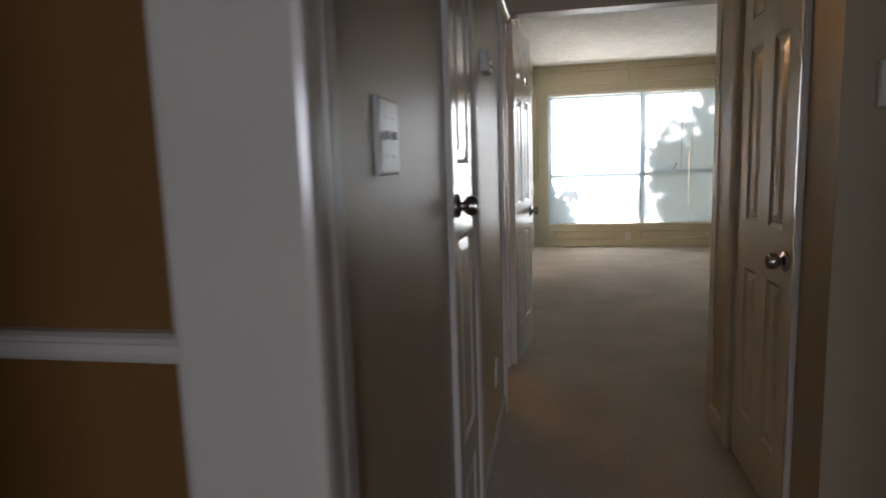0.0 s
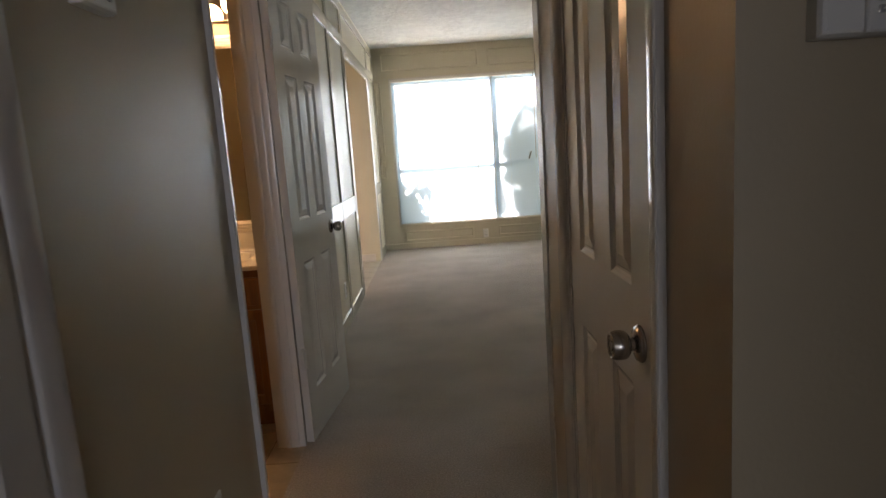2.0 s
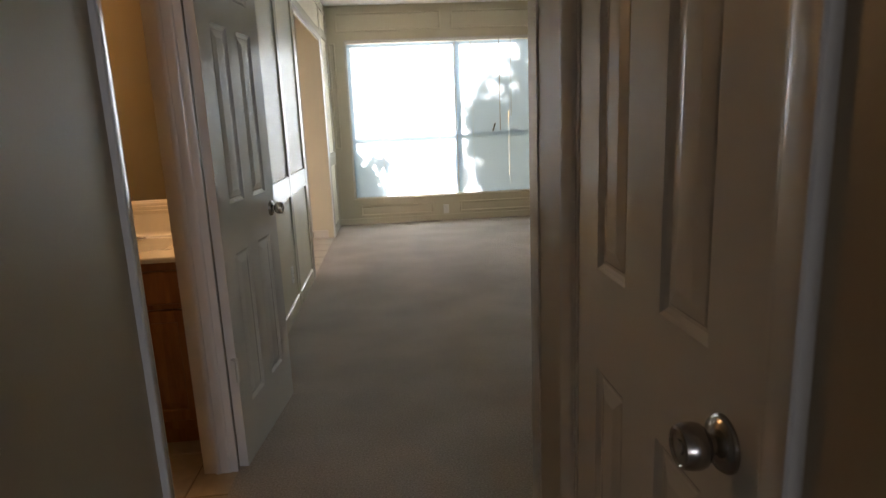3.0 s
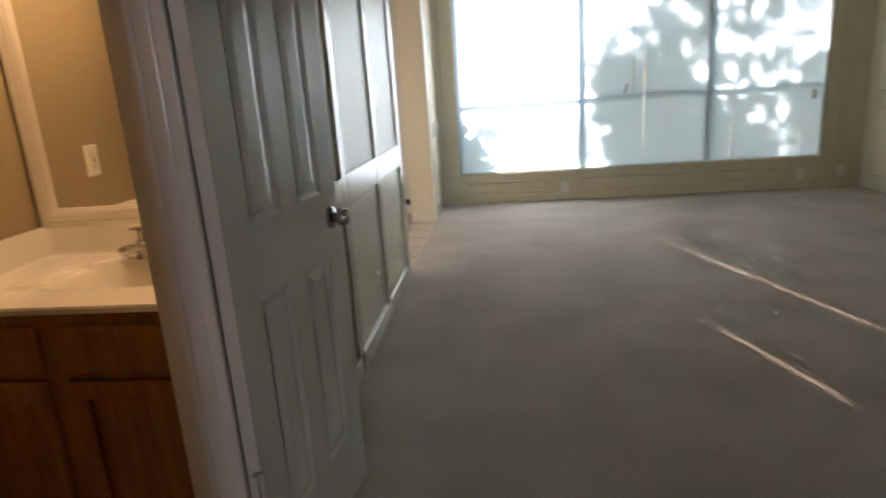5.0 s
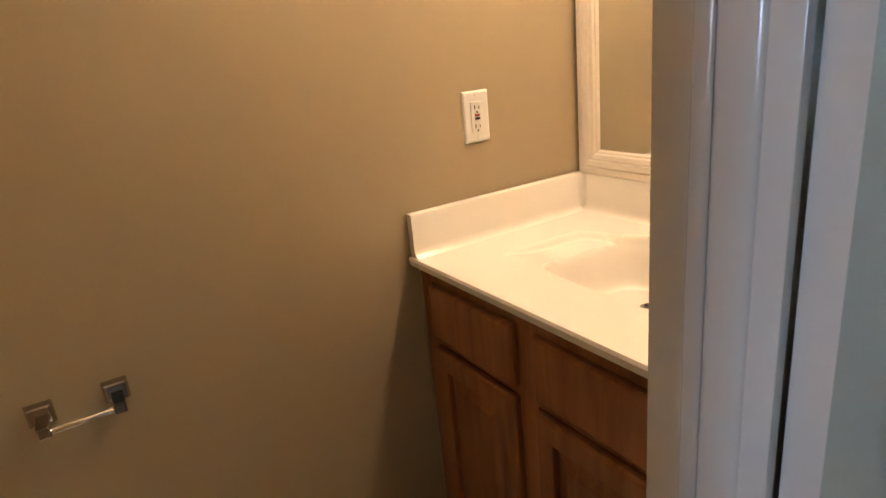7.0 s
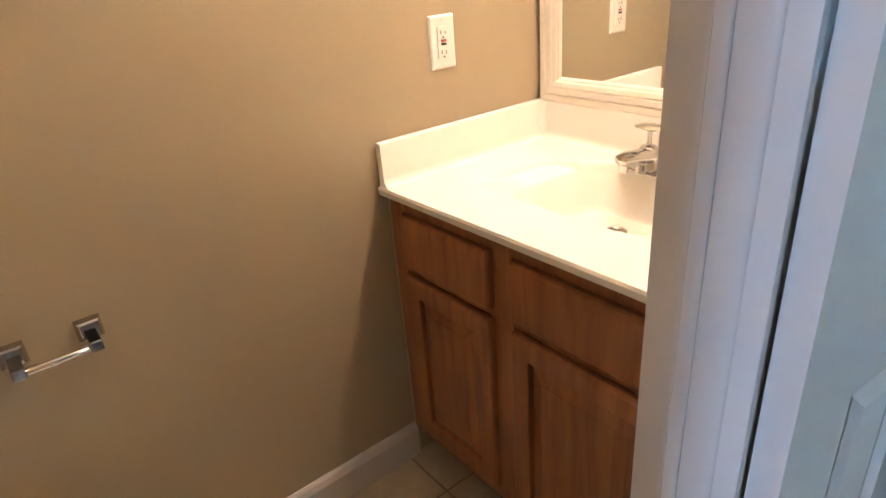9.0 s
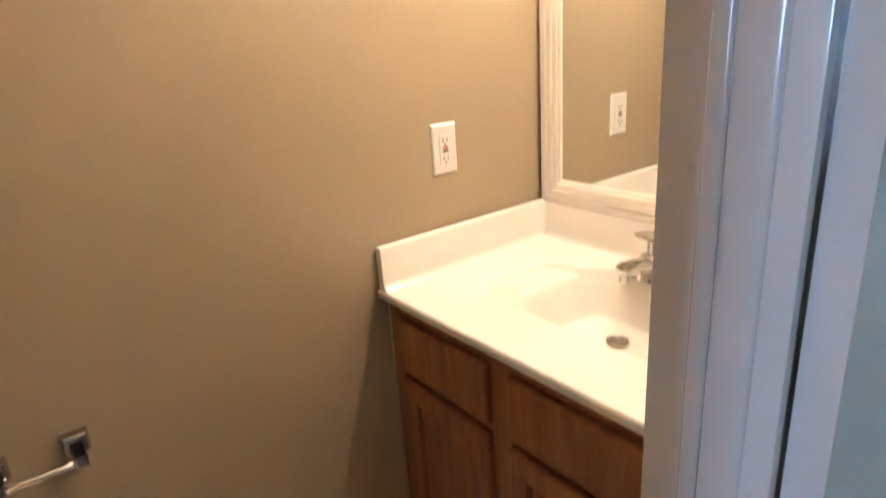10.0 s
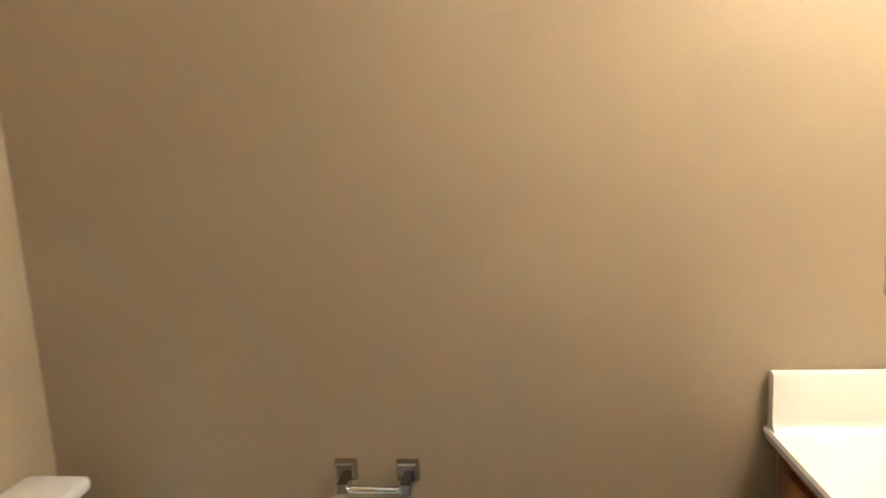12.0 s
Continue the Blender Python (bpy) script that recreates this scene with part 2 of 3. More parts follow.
structure("wall_niche", wall_rows("x", -1.4, -1.3, 6.5, 9.3, 0, CH, [(7.0, 9.0, 0.4, 2.2)]) + [(-1.4, 0.21, 6.4, 6.5, 0, CH), (-1.4, 0.21, 9.2, 9.3, 0, CH)], NICHE_PAINT, label="grey-white wall of the space beside the room")
structure("wall_pier", [(0.0, 0.21, NICHE[1], 9.2, 0, CH), (0.21, XP - 0.001, NICHE[1] - 0.001, NICHE[1] + 0.001, 0, NICHE[3])], CREAM, label="cream painted pier beside the wide opening")
structure("wall_dining", [(-2.2, 0.14, 1.25, 1.36, 0, CH)], BROWN, label="warm brown dining wall with a white chair rail")
structure("wall_outer", [(-2.3, -2.2, -6.5, 1.36, 0, CH), (2.35, 2.45, -6.5, -0.75, 0, CH)] + [(3.2, 3.3, -6.5, 2.22, 0, CH)], KHAKI)
# unseen walls, added to keep entry_daylight off the keypad and dining walls
structure("wall_unseen_light_block", [(1.53, 2.35, -0.85, -0.75, 0, CH), (2.45, 3.2, -0.85, -0.75, 0, CH), (0.02, 0.12, -6.5, -0.5, 0, CH)], KHAKI)
structure("wall_back", wall_rows("y", -6.6, -6.5, -2.3, 3.3, 0, CH, [(1.15, 2.30, 0.9, 2.3)]), KHAKI, label="khaki wall behind the entry")
structure("wall_closets", [(-0.6, -0.5, 1.36, 2.713, 0, CH), (XR + 0.8, XR + 0.9, 2.22, YH, 0, CH)], KHAKI)
structure("ceiling", [(-2.3, 3.3, -6.6, YH, CH, CH + 0.1), (-1.4, ROOM_R + 0.1, YH, YW + 0.16, CH, CH + 0.1)], CEILING, label="white knockdown textured ceiling")
structure("floor_carpet", [(0.30, 3.3, 1.04, YH, -0.1, 0), (XP, ROOM_R + 0.1, YH, YW + 0.16, -0.1, 0), (-2.3, 3.3, -6.6, 1.04, -0.1, 0)], CARPET, label="taupe cut-pile carpet")
structure("floor_base", [(XB - 0.1, 0.30, 2.7, YM + 0.1, -0.1, -0.006), (-1.3, XP, 6.4, 9.3, -0.1, -0.006)], GROUT, label="brown grout bed")
tagged(structure("ground", [(-60, 60, YW + 0.16, 160, -0.5, -0.3)], GRASS), "dry green lawn outside", kind="structure")

# trim: casings, jambs, baseboards
CASE = [(0.0, 0.0), (0.0, 0.013), (0.003, 0.016), (0.010, 0.0165), (0.024, 0.014), (0.038, 0.0115), (0.048, 0.0085), (0.053, 0.005), (0.055, 0.0)]


def casing(name, plane, a0, a1, top, width=0.057, depth=1.0, legs=3):
    """A moulded casing round three sides of an opening, or over one side and the top; outer edges at a0, a1, top."""
    bm = bmesh.new()
    s = width / 0.055
    loops = []
    for i, h in CASE:
        i *= s
        loops.append([bm.verts.new(plane @ Vector(p)) for p in ((a0 + i, 0.0, h * depth), (a0 + i, top - i, h * depth), (a1 - i, top - i, h * depth), (a1 - i, 0.0, h * depth))])
    for a, b in zip(loops, loops[1:]):
        for k in range(legs):
            bm.faces.new((a[k], a[k + 1], b[k + 1], b[k]))
    return tagged(part(name, bm, WHITE, smooth=True), "white gloss painted moulded door casing", kind="structure")


casing("trim", facing_x(XL, 1), CLOSET[0] - 0.057, CLOSET[1] + 0.057, 2.107)
casing("trim", facing_x(XL, 1), BATH[0] - 0.055, YH - 0.001, 2.1, width=0.05, depth=1.1, legs=2)
casing("trim", facing_x(XR, -1), RDOOR[0] - 0.057, RDOOR[1] + 0.057, 2.107)
casing("trim", facing_x(XP, 1), NICHE[0] - 0.06, NICHE[1] + 0.06, 2.2)


def jamb(x0, x1, o, stop=None):
    """The lining of a door's opening, with its stop."""
    t = 0.012
    rows = [(x0, x1, o[0], o[0] + t, 0, o[3] - t), (x0, x1, o[1] - t, o[1], 0, o[3] - t), (x0, x1, o[0], o[1], o[3] - t, o[3])]
    if stop:
        s0, s1 = stop
        rows += [(s0, s1, o[0] + t, o[0] + t + 0.011, 0, o[3] - t), (s0, s1, o[1] - t - 0.005, o[1] - t, 0, o[3] - t),
                 (s0, s1, o[0] + t + 0.011, o[1] - t - 0.011, o[3] - t - 0.011, o[3] - t)]
    return structure("trim", rows, WHITE, bevel=0.0015, label="white gloss painted door jamb with its stop")


# lining of the bathroom doorway: plain near side and top, far side with a rounded stop and a caulked seam
structure("trim", [(XI - 0.002, XL + 0.002, BATH[0], BATH[0] + 0.012, 0, 2.038), (XI - 0.002, 0.316, BATH[0], YH - 0.001, 2.038, 2.05)], WHITE, bevel=0.0015,
          label="white gloss painted door jamb")
bm = bmesh.new()
LINING = [(0.176, 3.9965), (0.176, 3.9866), (0.1768, 3.9853), (0.178, 3.985), (0.2190, 3.985), (0.2195, 3.9880), (0.2212, 3.9880), (0.2216, 3.9770), (0.223, 3.9755), (0.229, 3.9750)]
LINING += [(0.229 + 0.011 * math.sin(a), 3.9785 - 0.0035 * math.cos(a)) for a in (0.3, 0.6, 0.9, 1.2, 1.4)] + [(0.2395, 3.9798), (0.262, 3.9800)]
LINING += [(0.264 + 0.013 * math.sin(a), 3.985 - 0.005 * math.cos(a)) for a in (0.3, 0.6, 0.9, 1.2, 1.45)] + [(0.300, 3.985), (0.3015, 3.9855), (0.302, 3.987), (0.302, 3.9965)]
low, high = ([bm.verts.new((x, y, z)) for x, y in LINING] for z in (0.0, 2.037))
for k in range(len(LINING)):
    j = (k + 1) % len(LINING)
    bm.faces.new((low[k], low[j], high[j], high[k]))
bm.faces.new(low)
bm.faces.new(high)
tagged(part("trim", bm, WHITE, smooth=True), "white gloss painted door jamb with a rounded stop", kind="structure")
jamb(XI, XL, CLOSET)
jamb(XR, XR + 0.11, RDOOR)
structure("trim", [(0.15, XL + 0.016, 0.985, 1.04, 0, 2.3)], WHITE, bevel=0.013, label="white gloss painted end of the dining opening")
structure("trim", [(XL, XL + 0.016, 1.04, 1.085, 0, 2.3)], WHITE, bevel=0.006)
structure("trim", [(XR - 0.003, XR + 0.115, 3.305, 3.395, 0, CH)], WHITE, bevel=0.003, label="painted wood jamb at the end of the wall")
structure("wall_end", [(XR + 0.115, 2.2, 3.3, 3.38, 0, CH)], KHAKI)
structure("trim", [(0.2, 2.3, YH - 0.008, YH, 2.08, 2.10)], KHAKI, bevel=0.002)

BASE_PROFILE = [(0, 0), (0.013, 0), (0.013, 0.07), (0.009, 0.085), (0.004, 0.092), (0, 0.092)]


def baseboard(points, mat=WHITE, height=1.0):
    """Boards with a moulded top, each from one point to the next, on the left of the way."""
    for (ax, ay), (bx, by) in zip(points, points[1:]):
        a, b = Vector((ax, ay, 0)), Vector((bx, by, 0))
        along = (b - a).normalized()
        out = Vector((-along.y, along.x, 0))
        bm = bmesh.new()
        m = Matrix(((out.x, along.x, 0, a.x), (out.y, along.y, 0, a.y), (0, 0, 1, 0.0), (0, 0, 0, 1)))
        extrude_profile(bm, [(x, z * height) for x, z in BASE_PROFILE], (b - a).length, m)
        tagged(part("baseboard", bm, mat), "painted baseboard with a moulded top", kind="structure")


baseboard([(XB, YM - 0.52), (XB, 2.813)], WHITE, 1.15)
baseboard([(XL, BATH[0] - 0.06), (XL, CLOSET[1] + 0.06)])
baseboard([(XL, CLOSET[0] - 0.06), (XL, 1.09)])
baseboard([(XR, RDOOR[1] + 0.06), (XR, 3.30)])
baseboard([(XR, 2.11), (XR, RDOOR[0] - 0.06)])
baseboard([(3.2, 2.11), (XR, 2.11)])
baseboard([(ROOM_R, YH2), (ROOM_R, YW)], CREAM)
baseboard([(XI, 2.813), (XI, BATH[0] - 0.06)])

structure("baseboard", [(0.0, 0.165, NICHE[1] - 0.012, NICHE[1] - 0.0015, 0, 0.092)], WHITE, bevel=0.003, label="short white baseboard at the foot of the pier")
low_vent = thing("wall_vent", "small dark grille low on the grey-white wall", "vent", Matrix.Translation((-0.14, 9.2, 0.12)))
boxes("grille", [(-0.055, 0.055, -0.012, -0.001, -0.03, 0.03)], DARK, low_vent, bevel=0.002)

# chair rail of the dining wall
bm = bmesh.new()
rail = [(0, 0), (0.012, 0.0), (0.016, 0.008), (0.012, 0.014), (0.012, 0.03), (0.022, 0.036), (0.026, 0.046), (0.016, 0.052), (0, 0.054)]
extrude_profile(bm, rail, 2.3, Matrix(((0, 1, 0, -2.19), (-1, 0, 0, 1.25), (0, 0, 1, 0.925), (0, 0, 0, 1))))
tagged(part("chair_rail", bm, WHITE), "white gloss moulded chair rail on the brown wall", "chair rail", kind="structure")

# ---- boards of the panelled walls ----
def board_grid(name, plane, uprights, rails, thick=0.014):
    bm = bmesh.new()
    for u0, u1, v0, v1 in uprights:
        rings(bm, u0, u1, v0, v1, [(0, 0), (0.0, thick - 0.004), (0.004, thick)], plane, fill=True)
    for u0, u1, v0, v1 in rails:
        rings(bm, u0, u1, v0, v1, [(0, 0), (0.0, thick - 0.005), (0.004, thick - 0.001)], plane, fill=True)
    return tagged(part(name, bm, PANEL if plane[0][3] else CREAM), "painted panelling boards on the wall", kind="structure")


ups = [(4.11, 4.19, 0.1, 2.58), (4.57, 4.65, 0.1, 2.58), (5.33, 5.41, 0.1, 2.58), (6.06, 6.13, 0.1, 2.58), (6.80, 6.888, 0.1, 2.58), (8.79, 8.86, 0.1, 2.58), (9.42, 9.50, 0.1, 2.58)]
rls = [(a, b, v0, v1) for (_, a, _, _), (b, _, _, _) in zip(ups[:4], ups[1:5]) for v0, v1 in ((0.0, 0.1), (0.79, 0.93), (2.2, 2.3), (2.5, 2.58))]
rls += [(8.86, 9.42, v0, v1) for v0, v1 in ((0, 0.1), (0.79, 0.93), (2.2, 2.3), (2.5, 2.58))] + [(6.888, 8.79, 2.5, 2.58), (6.888, 8.79, 2.2, 2.26)]
board_grid("trim_panelling", facing_x(XP, 1), ups, rls)
bm = bmesh.new()
MOULD = [(0, 0), (0.002, 0.010), (0.010, 0.013), (0.02, 0.006), (0.024, 0.0)]
for u0, u1 in ((0.50, 1.42), (1.76, 2.92), (3.16, 3.90)):
    rings(bm, u0, u1, 0.10, 0.235, MOULD, facing_y(YW, -1))
for u0, u1 in ((0.34, 1.6), (1.72, 2.95), (3.07, 4.5)):
    rings(bm, u0, u1, 2.32, 2.54, MOULD, facing_y(YW, -1))
rings(bm, 4.32, 4.56, 0.95, 2.2, MOULD, facing_y(YW, -1))
rings(bm, 4.32, 4.56, 0.12, 0.82, MOULD, facing_y(YW, -1))
rings(bm, 0.24, 0.32, 0.95, 2.2, MOULD, facing_y(YW, -1))
for k in range(3):
    y0 = YH2 + 0.15 + k * 1.75
    rings(bm, y0, y0 + 1.6, 0.95, 2.45, MOULD, facing_x(ROOM_R, -1))
    rings(bm, y0, y0 + 1.6, 0.15, 0.82, MOULD, facing_x(ROOM_R, -1))
tagged(part("trim_moulding", bm, CREAM), "cream picture-frame mouldings on the wall", kind="structure")
structure("trim", [(XP, ROOM_R, YW - 0.012, YW, 0, 0.075)], CREAM, bevel=0.003, label="cream painted base board under the window")

# ---- window ----
frame_rows = [(WIN[0], WIN[1], 9.60, 9.66, WIN[2], WIN[2] + 0.03), (WIN[0], WIN[1], 9.60, 9.66, WIN[3] - 0.03, WIN[3]),
              (WIN[0], WIN[0] + 0.03, 9.60, 9.66, WIN[2] + 0.03, WIN[3] - 0.03), (WIN[1] - 0.03, WIN[1], 9.60, 9.66, WIN[2] + 0.03, WIN[3] - 0.03)]
win = thing("window_1", "wide white three-part window over a low sill with closed blinds", "", Matrix())
win["kind"] = "structure"
boxes("window_frame", frame_rows, PLASTIC, win, bevel=0.003)
for x in (1.757, 3.065):
    boxes("mullion", [(x - 0.03, x + 0.03, 9.575, 9.66, WIN[2] + 0.03, WIN[3] - 0.03)], PLASTIC, win, bevel=0.003)
for x0, x1 in ((0.47, 1.731), (1.783, 3.039), (3.091, 4.19)):
    boxes("crossbar", [(x0, x1, 9.60, 9.655, 1.055, 1.09)], PLASTIC, win, bevel=0.003)
    for z0, z1 in ((0.35, 1.055), (1.09, 2.19)):
        pane = boxes("pane", [(x0, x1, 9.628, 9.632, z0, z1)], GLASS, win, "clear glass pane")
        pane.visible_shadow = False
boxes("window_sill", [(WIN[0] - 0.02, WIN[1] + 0.02, YW - 0.014, YW + 0.06, WIN[2] - 0.02, WIN[2] + 0.001)], CREAM, win, bevel=0.004)
structure("trim", [(WIN[0] - 0.012, WIN[0], YW - 0.006, YW + 0.06, WIN[2], WIN[3]), (WIN[1], WIN[1] + 0.012, YW - 0.006, YW + 0.06, WIN[2], WIN[3]),
                   (WIN[0] - 0.012, WIN[1] + 0.012, YW - 0.006, YW + 0.06, WIN[3], WIN[3] + 0.012)], WHITE, bevel=0.002, label="white window edge trim")


def blind(x0, x1, cords, wand):
    """A closed slatted blind; daylight shows at its cord holes (place, from, to height)."""
    b = thing("window_blind", "closed white vinyl mini blind glowing with dappled sun in the window", "blind", Matrix.Translation(((x0 + x1) / 2, 9.553, WIN[3])), "window blinds")
    half = (x1 - x0) / 2
    boxes("headrail", [(-half, half, -0.016, 0.016, -0.03, -0.001)], PLASTIC, b, bevel=0.002)
    boxes("bottom_rail", [(-half, half, -0.008, 0.008, -1.895, -1.88)], PLASTIC, b, bevel=0.003)
    bm = bmesh.new()
    n, pitch = 88, 1.85 / 88
    for i in range(n):
        z = -0.04 - i * pitch
        height = WIN[3] + z
        stops = [-half + 0.003] + [c - (x0 + x1) / 2 for c, low, high in cords if low < height < high] + [half - 0.003]
        for a, c in zip(stops, stops[1:]):
            a, c = (a + 0.0024 if a > -half + 0.01 else a), (c - 0.0024 if c < half - 0.01 else c)
            pts = [(-0.004, 0.0), (0.0, -0.009), (0.003, -0.0175), (0.005, -0.0245)]
            top = [bm.verts.new((a, y, z + h)) for y, h in pts]
            bot = [bm.verts.new((c, y, z + h)) for y, h in pts]
            for k in range(3):
                bm.faces.new((top[k], bot[k], bot[k + 1], top[k + 1]))
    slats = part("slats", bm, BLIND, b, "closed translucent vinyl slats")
    slats["kind"] = "stuff"
    for c, _, _ in cords:
        boxes("lift_cord", [(c - (x0 + x1) / 2 + 0.012, c - (x0 + x1) / 2 + 0.014, -0.011, -0.009, -1.88, -0.03)], PLASTIC, b)
    if wand:
        boxes("tilt_wand", [(wand - (x0 + x1) / 2 - 0.004, wand - (x0 + x1) / 2 + 0.004, -0.03, -0.022, -1.12, -0.02)], GREY_PLASTIC, b, "grey tilt wand", bevel=0.002)
        boxes("pull_cord", [(wand - (x0 + x1) / 2 + 0.14, wand - (x0 + x1) / 2 + 0.144, -0.03, -0.026, -0.95, -0.02)], GREY_PLASTIC, b, "hanging pull cord")
    return b


blind(0.455, 1.754, ((0.815, 1.79, 2.15), (1.535, 0.72, 1.82)), 0)
blind(1.760, 3.062, ((1.95, 2.1, 2.2), (2.41, 0.55, 1.35)), 2.30)
blind(3.068, 4.205, ((3.3, 0.3, 0.7), (3.98, 0.35, 0.6)), 0)
lock = thing("window_latch", "small dark window latch at the edge of the pane", "latch", Matrix.Translation((4.10, 9.535, 0.96)))
boxes("body", [(-0.012, 0.012, -0.008, 0.012, -0.04, 0.05)], GREY_PLASTIC, lock, bevel=0.003)
handle = thing("blind_cleat", "small dark cord tassel hanging before the blind", "tassel", Matrix.Translation((2.22, 9.525, 1.14)) @ pose(0, 0, 0, 0, 18, 0))
boxes("body", [(-0.008, 0.008, -0.006, 0.006, -0.05, 0.05)], DARK, handle, bevel=0.004)

# ---- doors ----
RAILS = (0.0, 0.215, 0.80, 0.985, 1.615, 1.725, 1.925, 2.03)
RAILS_TURNED = (0.0, 0.235, 0.80, 1.005, 1.615, 1.725, 1.925, 2.03)


def knob(parent, m):
    bm = bmesh.new()
    lathe(bm, [(0.0335, 0.0), (0.0335, 0.003), (0.030, 0.008), (0.018, 0.012), (0.0155, 0.013)], matrix=m)
    rose = bm
    bm = bmesh.new()
    lathe(bm, [(0.012, 0.010), (0.0115, 0.019), (0.019, 0.022), (0.0245, 0.027), (0.0265, 0.034), (0.0262, 0.044), (0.0235, 0.053), (0.020, 0.0545), (0.018, 0.052), (0.009, 0.0515), (0.0085, 0.053), (0.002, 0.053)], matrix=m)
    handle_ = part("door_knob", bm, NICKEL, parent, "satin nickel door knob", smooth=True)
    part("rose", rose, NICKEL, handle_, "round satin nickel rose", smooth=True)


def panel_door(name, label, width, m, columns=2, flip=False, knob_side=1, knob_z=0.915, thick=0.034, hinges=True, latch=False, stile=0.098, muntin=0.085):
    """A moulded panel door. Local x runs from the hinge to the latch edge, y is its thickness, z is up."""
    door = thing(name, label, "door", m)
    top = RAILS[-1]
    levels = [top - z for z in reversed(RAILS_TURNED)] if flip else list(RAILS)
    st = stile if columns == 2 else 0.085
    mid = muntin
    if columns == 2:
        cols = [(st, (width - mid) / 2), ((width + mid) / 2, width - st)]
    else:
        cols = [(st, width - st)]
    bm = bmesh.new()
    xs = sorted({0.0, width, *[c for col in cols for c in col]})
    spans = [(levels[1], levels[2]), (levels[3], levels[4]), (levels[5], levels[6])]
    zs = sorted({*levels})
    grid = {(i, k, s): bm.verts.new((x, s * thick, z)) for i, x in enumerate(xs) for k, z in enumerate(zs) for s in (0, 1)}
    for i in range(len(xs) - 1):
        for k in range(len(zs) - 1):
            if (xs[i], xs[i + 1]) in cols and (zs[k], zs[k + 1]) in spans:
                continue
            for s in (0, 1):
                bm.faces.new((grid[i, k, s], grid[i + 1, k, s], grid[i + 1, k + 1, s], grid[i, k + 1, s]))
    last = len(xs) - 1, len(zs) - 1
    for k in range(last[1]):
        for i in (0, last[0]):
            bm.faces.new((grid[i, k, 0], grid[i, k + 1, 0], grid[i, k + 1, 1], grid[i, k, 1]))
    for i in range(last[0]):
        for k in (0, last[1]):
            bm.faces.new((grid[i, k, 0], grid[i + 1, k, 0], grid[i + 1, k, 1], grid[i, k, 1]))
    part("door_frame", bm, WHITE, door)
    for z0, z1 in spans:
        for x0, x1 in cols:
            bm = bmesh.new()
            prof = [(0, 0), (0.005, -0.004), (0.012, -0.0075), (0.017, -0.0078), (0.020, -0.006), (0.042, -0.001), (0.045, -0.0005)]
            rings(bm, x0, x1, z0, z1, prof, Matrix(((1, 0, 0, 0), (0, 0, -1, 0), (0, 1, 0, 0), (0, 0, 0, 1))), fill=True)
            rings(bm, x0, x1, z0, z1, prof, Matrix(((1, 0, 0, 0), (0, 0, 1, thick), (0, 1, 0, 0), (0, 0, 0, 1))), fill=True)
            part("door_panel", bm, WHITE, door)
    kx = width - 0.062 if knob_side > 0 else 0.062
    kz = knob_z
    knob(door, Matrix.Translation((kx, 0, kz)) @ pose(0, 0, 0, 90, 0, 0))
    knob(door, Matrix.Translation((kx, thick, kz)) @ pose(0, 0, 0, -90, 0, 0))
    if latch:
        boxes("latch_plate", [(width - 0.0015, width + 0.0008, 0.006, 0.028, kz - 0.028, kz + 0.028)], DARK, door, "dark latch plate", bevel=0.0005)
    if hinges:
        for z in (0.345, 1.70):
            bm = bmesh.new()
            box_in(bm, -0.022, 0.0, -0.001, 0.014, z, z + 0.09)
            lathe(bm, [(0.006, 0), (0.006, 0.09)], 10, Matrix.Translation((-0.006, -0.003, z)))
            part("hinge", bm, BRASS, door, "painted over butt hinge")
    return door


# bathroom door folded back against the wall; its near face looks into the hall
away = 6.4
panel_door("bathroom_door", "white gloss six-panel bathroom door folded open against the wall", 0.627,
           Matrix.Translation((0.339, 3.997, 0.012)) @ pose(0, 0, 0, 0, 0, 90 - away), knob_z=0.905, latch=True, stile=0.112, muntin=0.104)
panel_door("closet_door", "narrow white gloss closet door hung upside down in the hall wall", CLOSET[1] - CLOSET[0] - 0.03,
           Matrix.Translation((XL + 0.002, CLOSET[1] - 0.015, 0.012)) @ pose(0, 0, 0, 0, 0, -90) @ Matrix.Scale(-1, 4, (0, 1, 0)), columns=1, flip=True, knob_z=1.115, hinges=False, latch=True)
panel_door("linen_door", "white gloss six-panel closed closet door with a dark latch gap", RDOOR[1] - RDOOR[0] - 0.03,
           Matrix.Translation((XR + 0.004, RDOOR[1] - 0.015, 0.012)) @ pose(0, 0, 0, 0, 0, -90), knob_z=0.890, hinges=False, latch=True, stile=0.108, muntin=0.125)


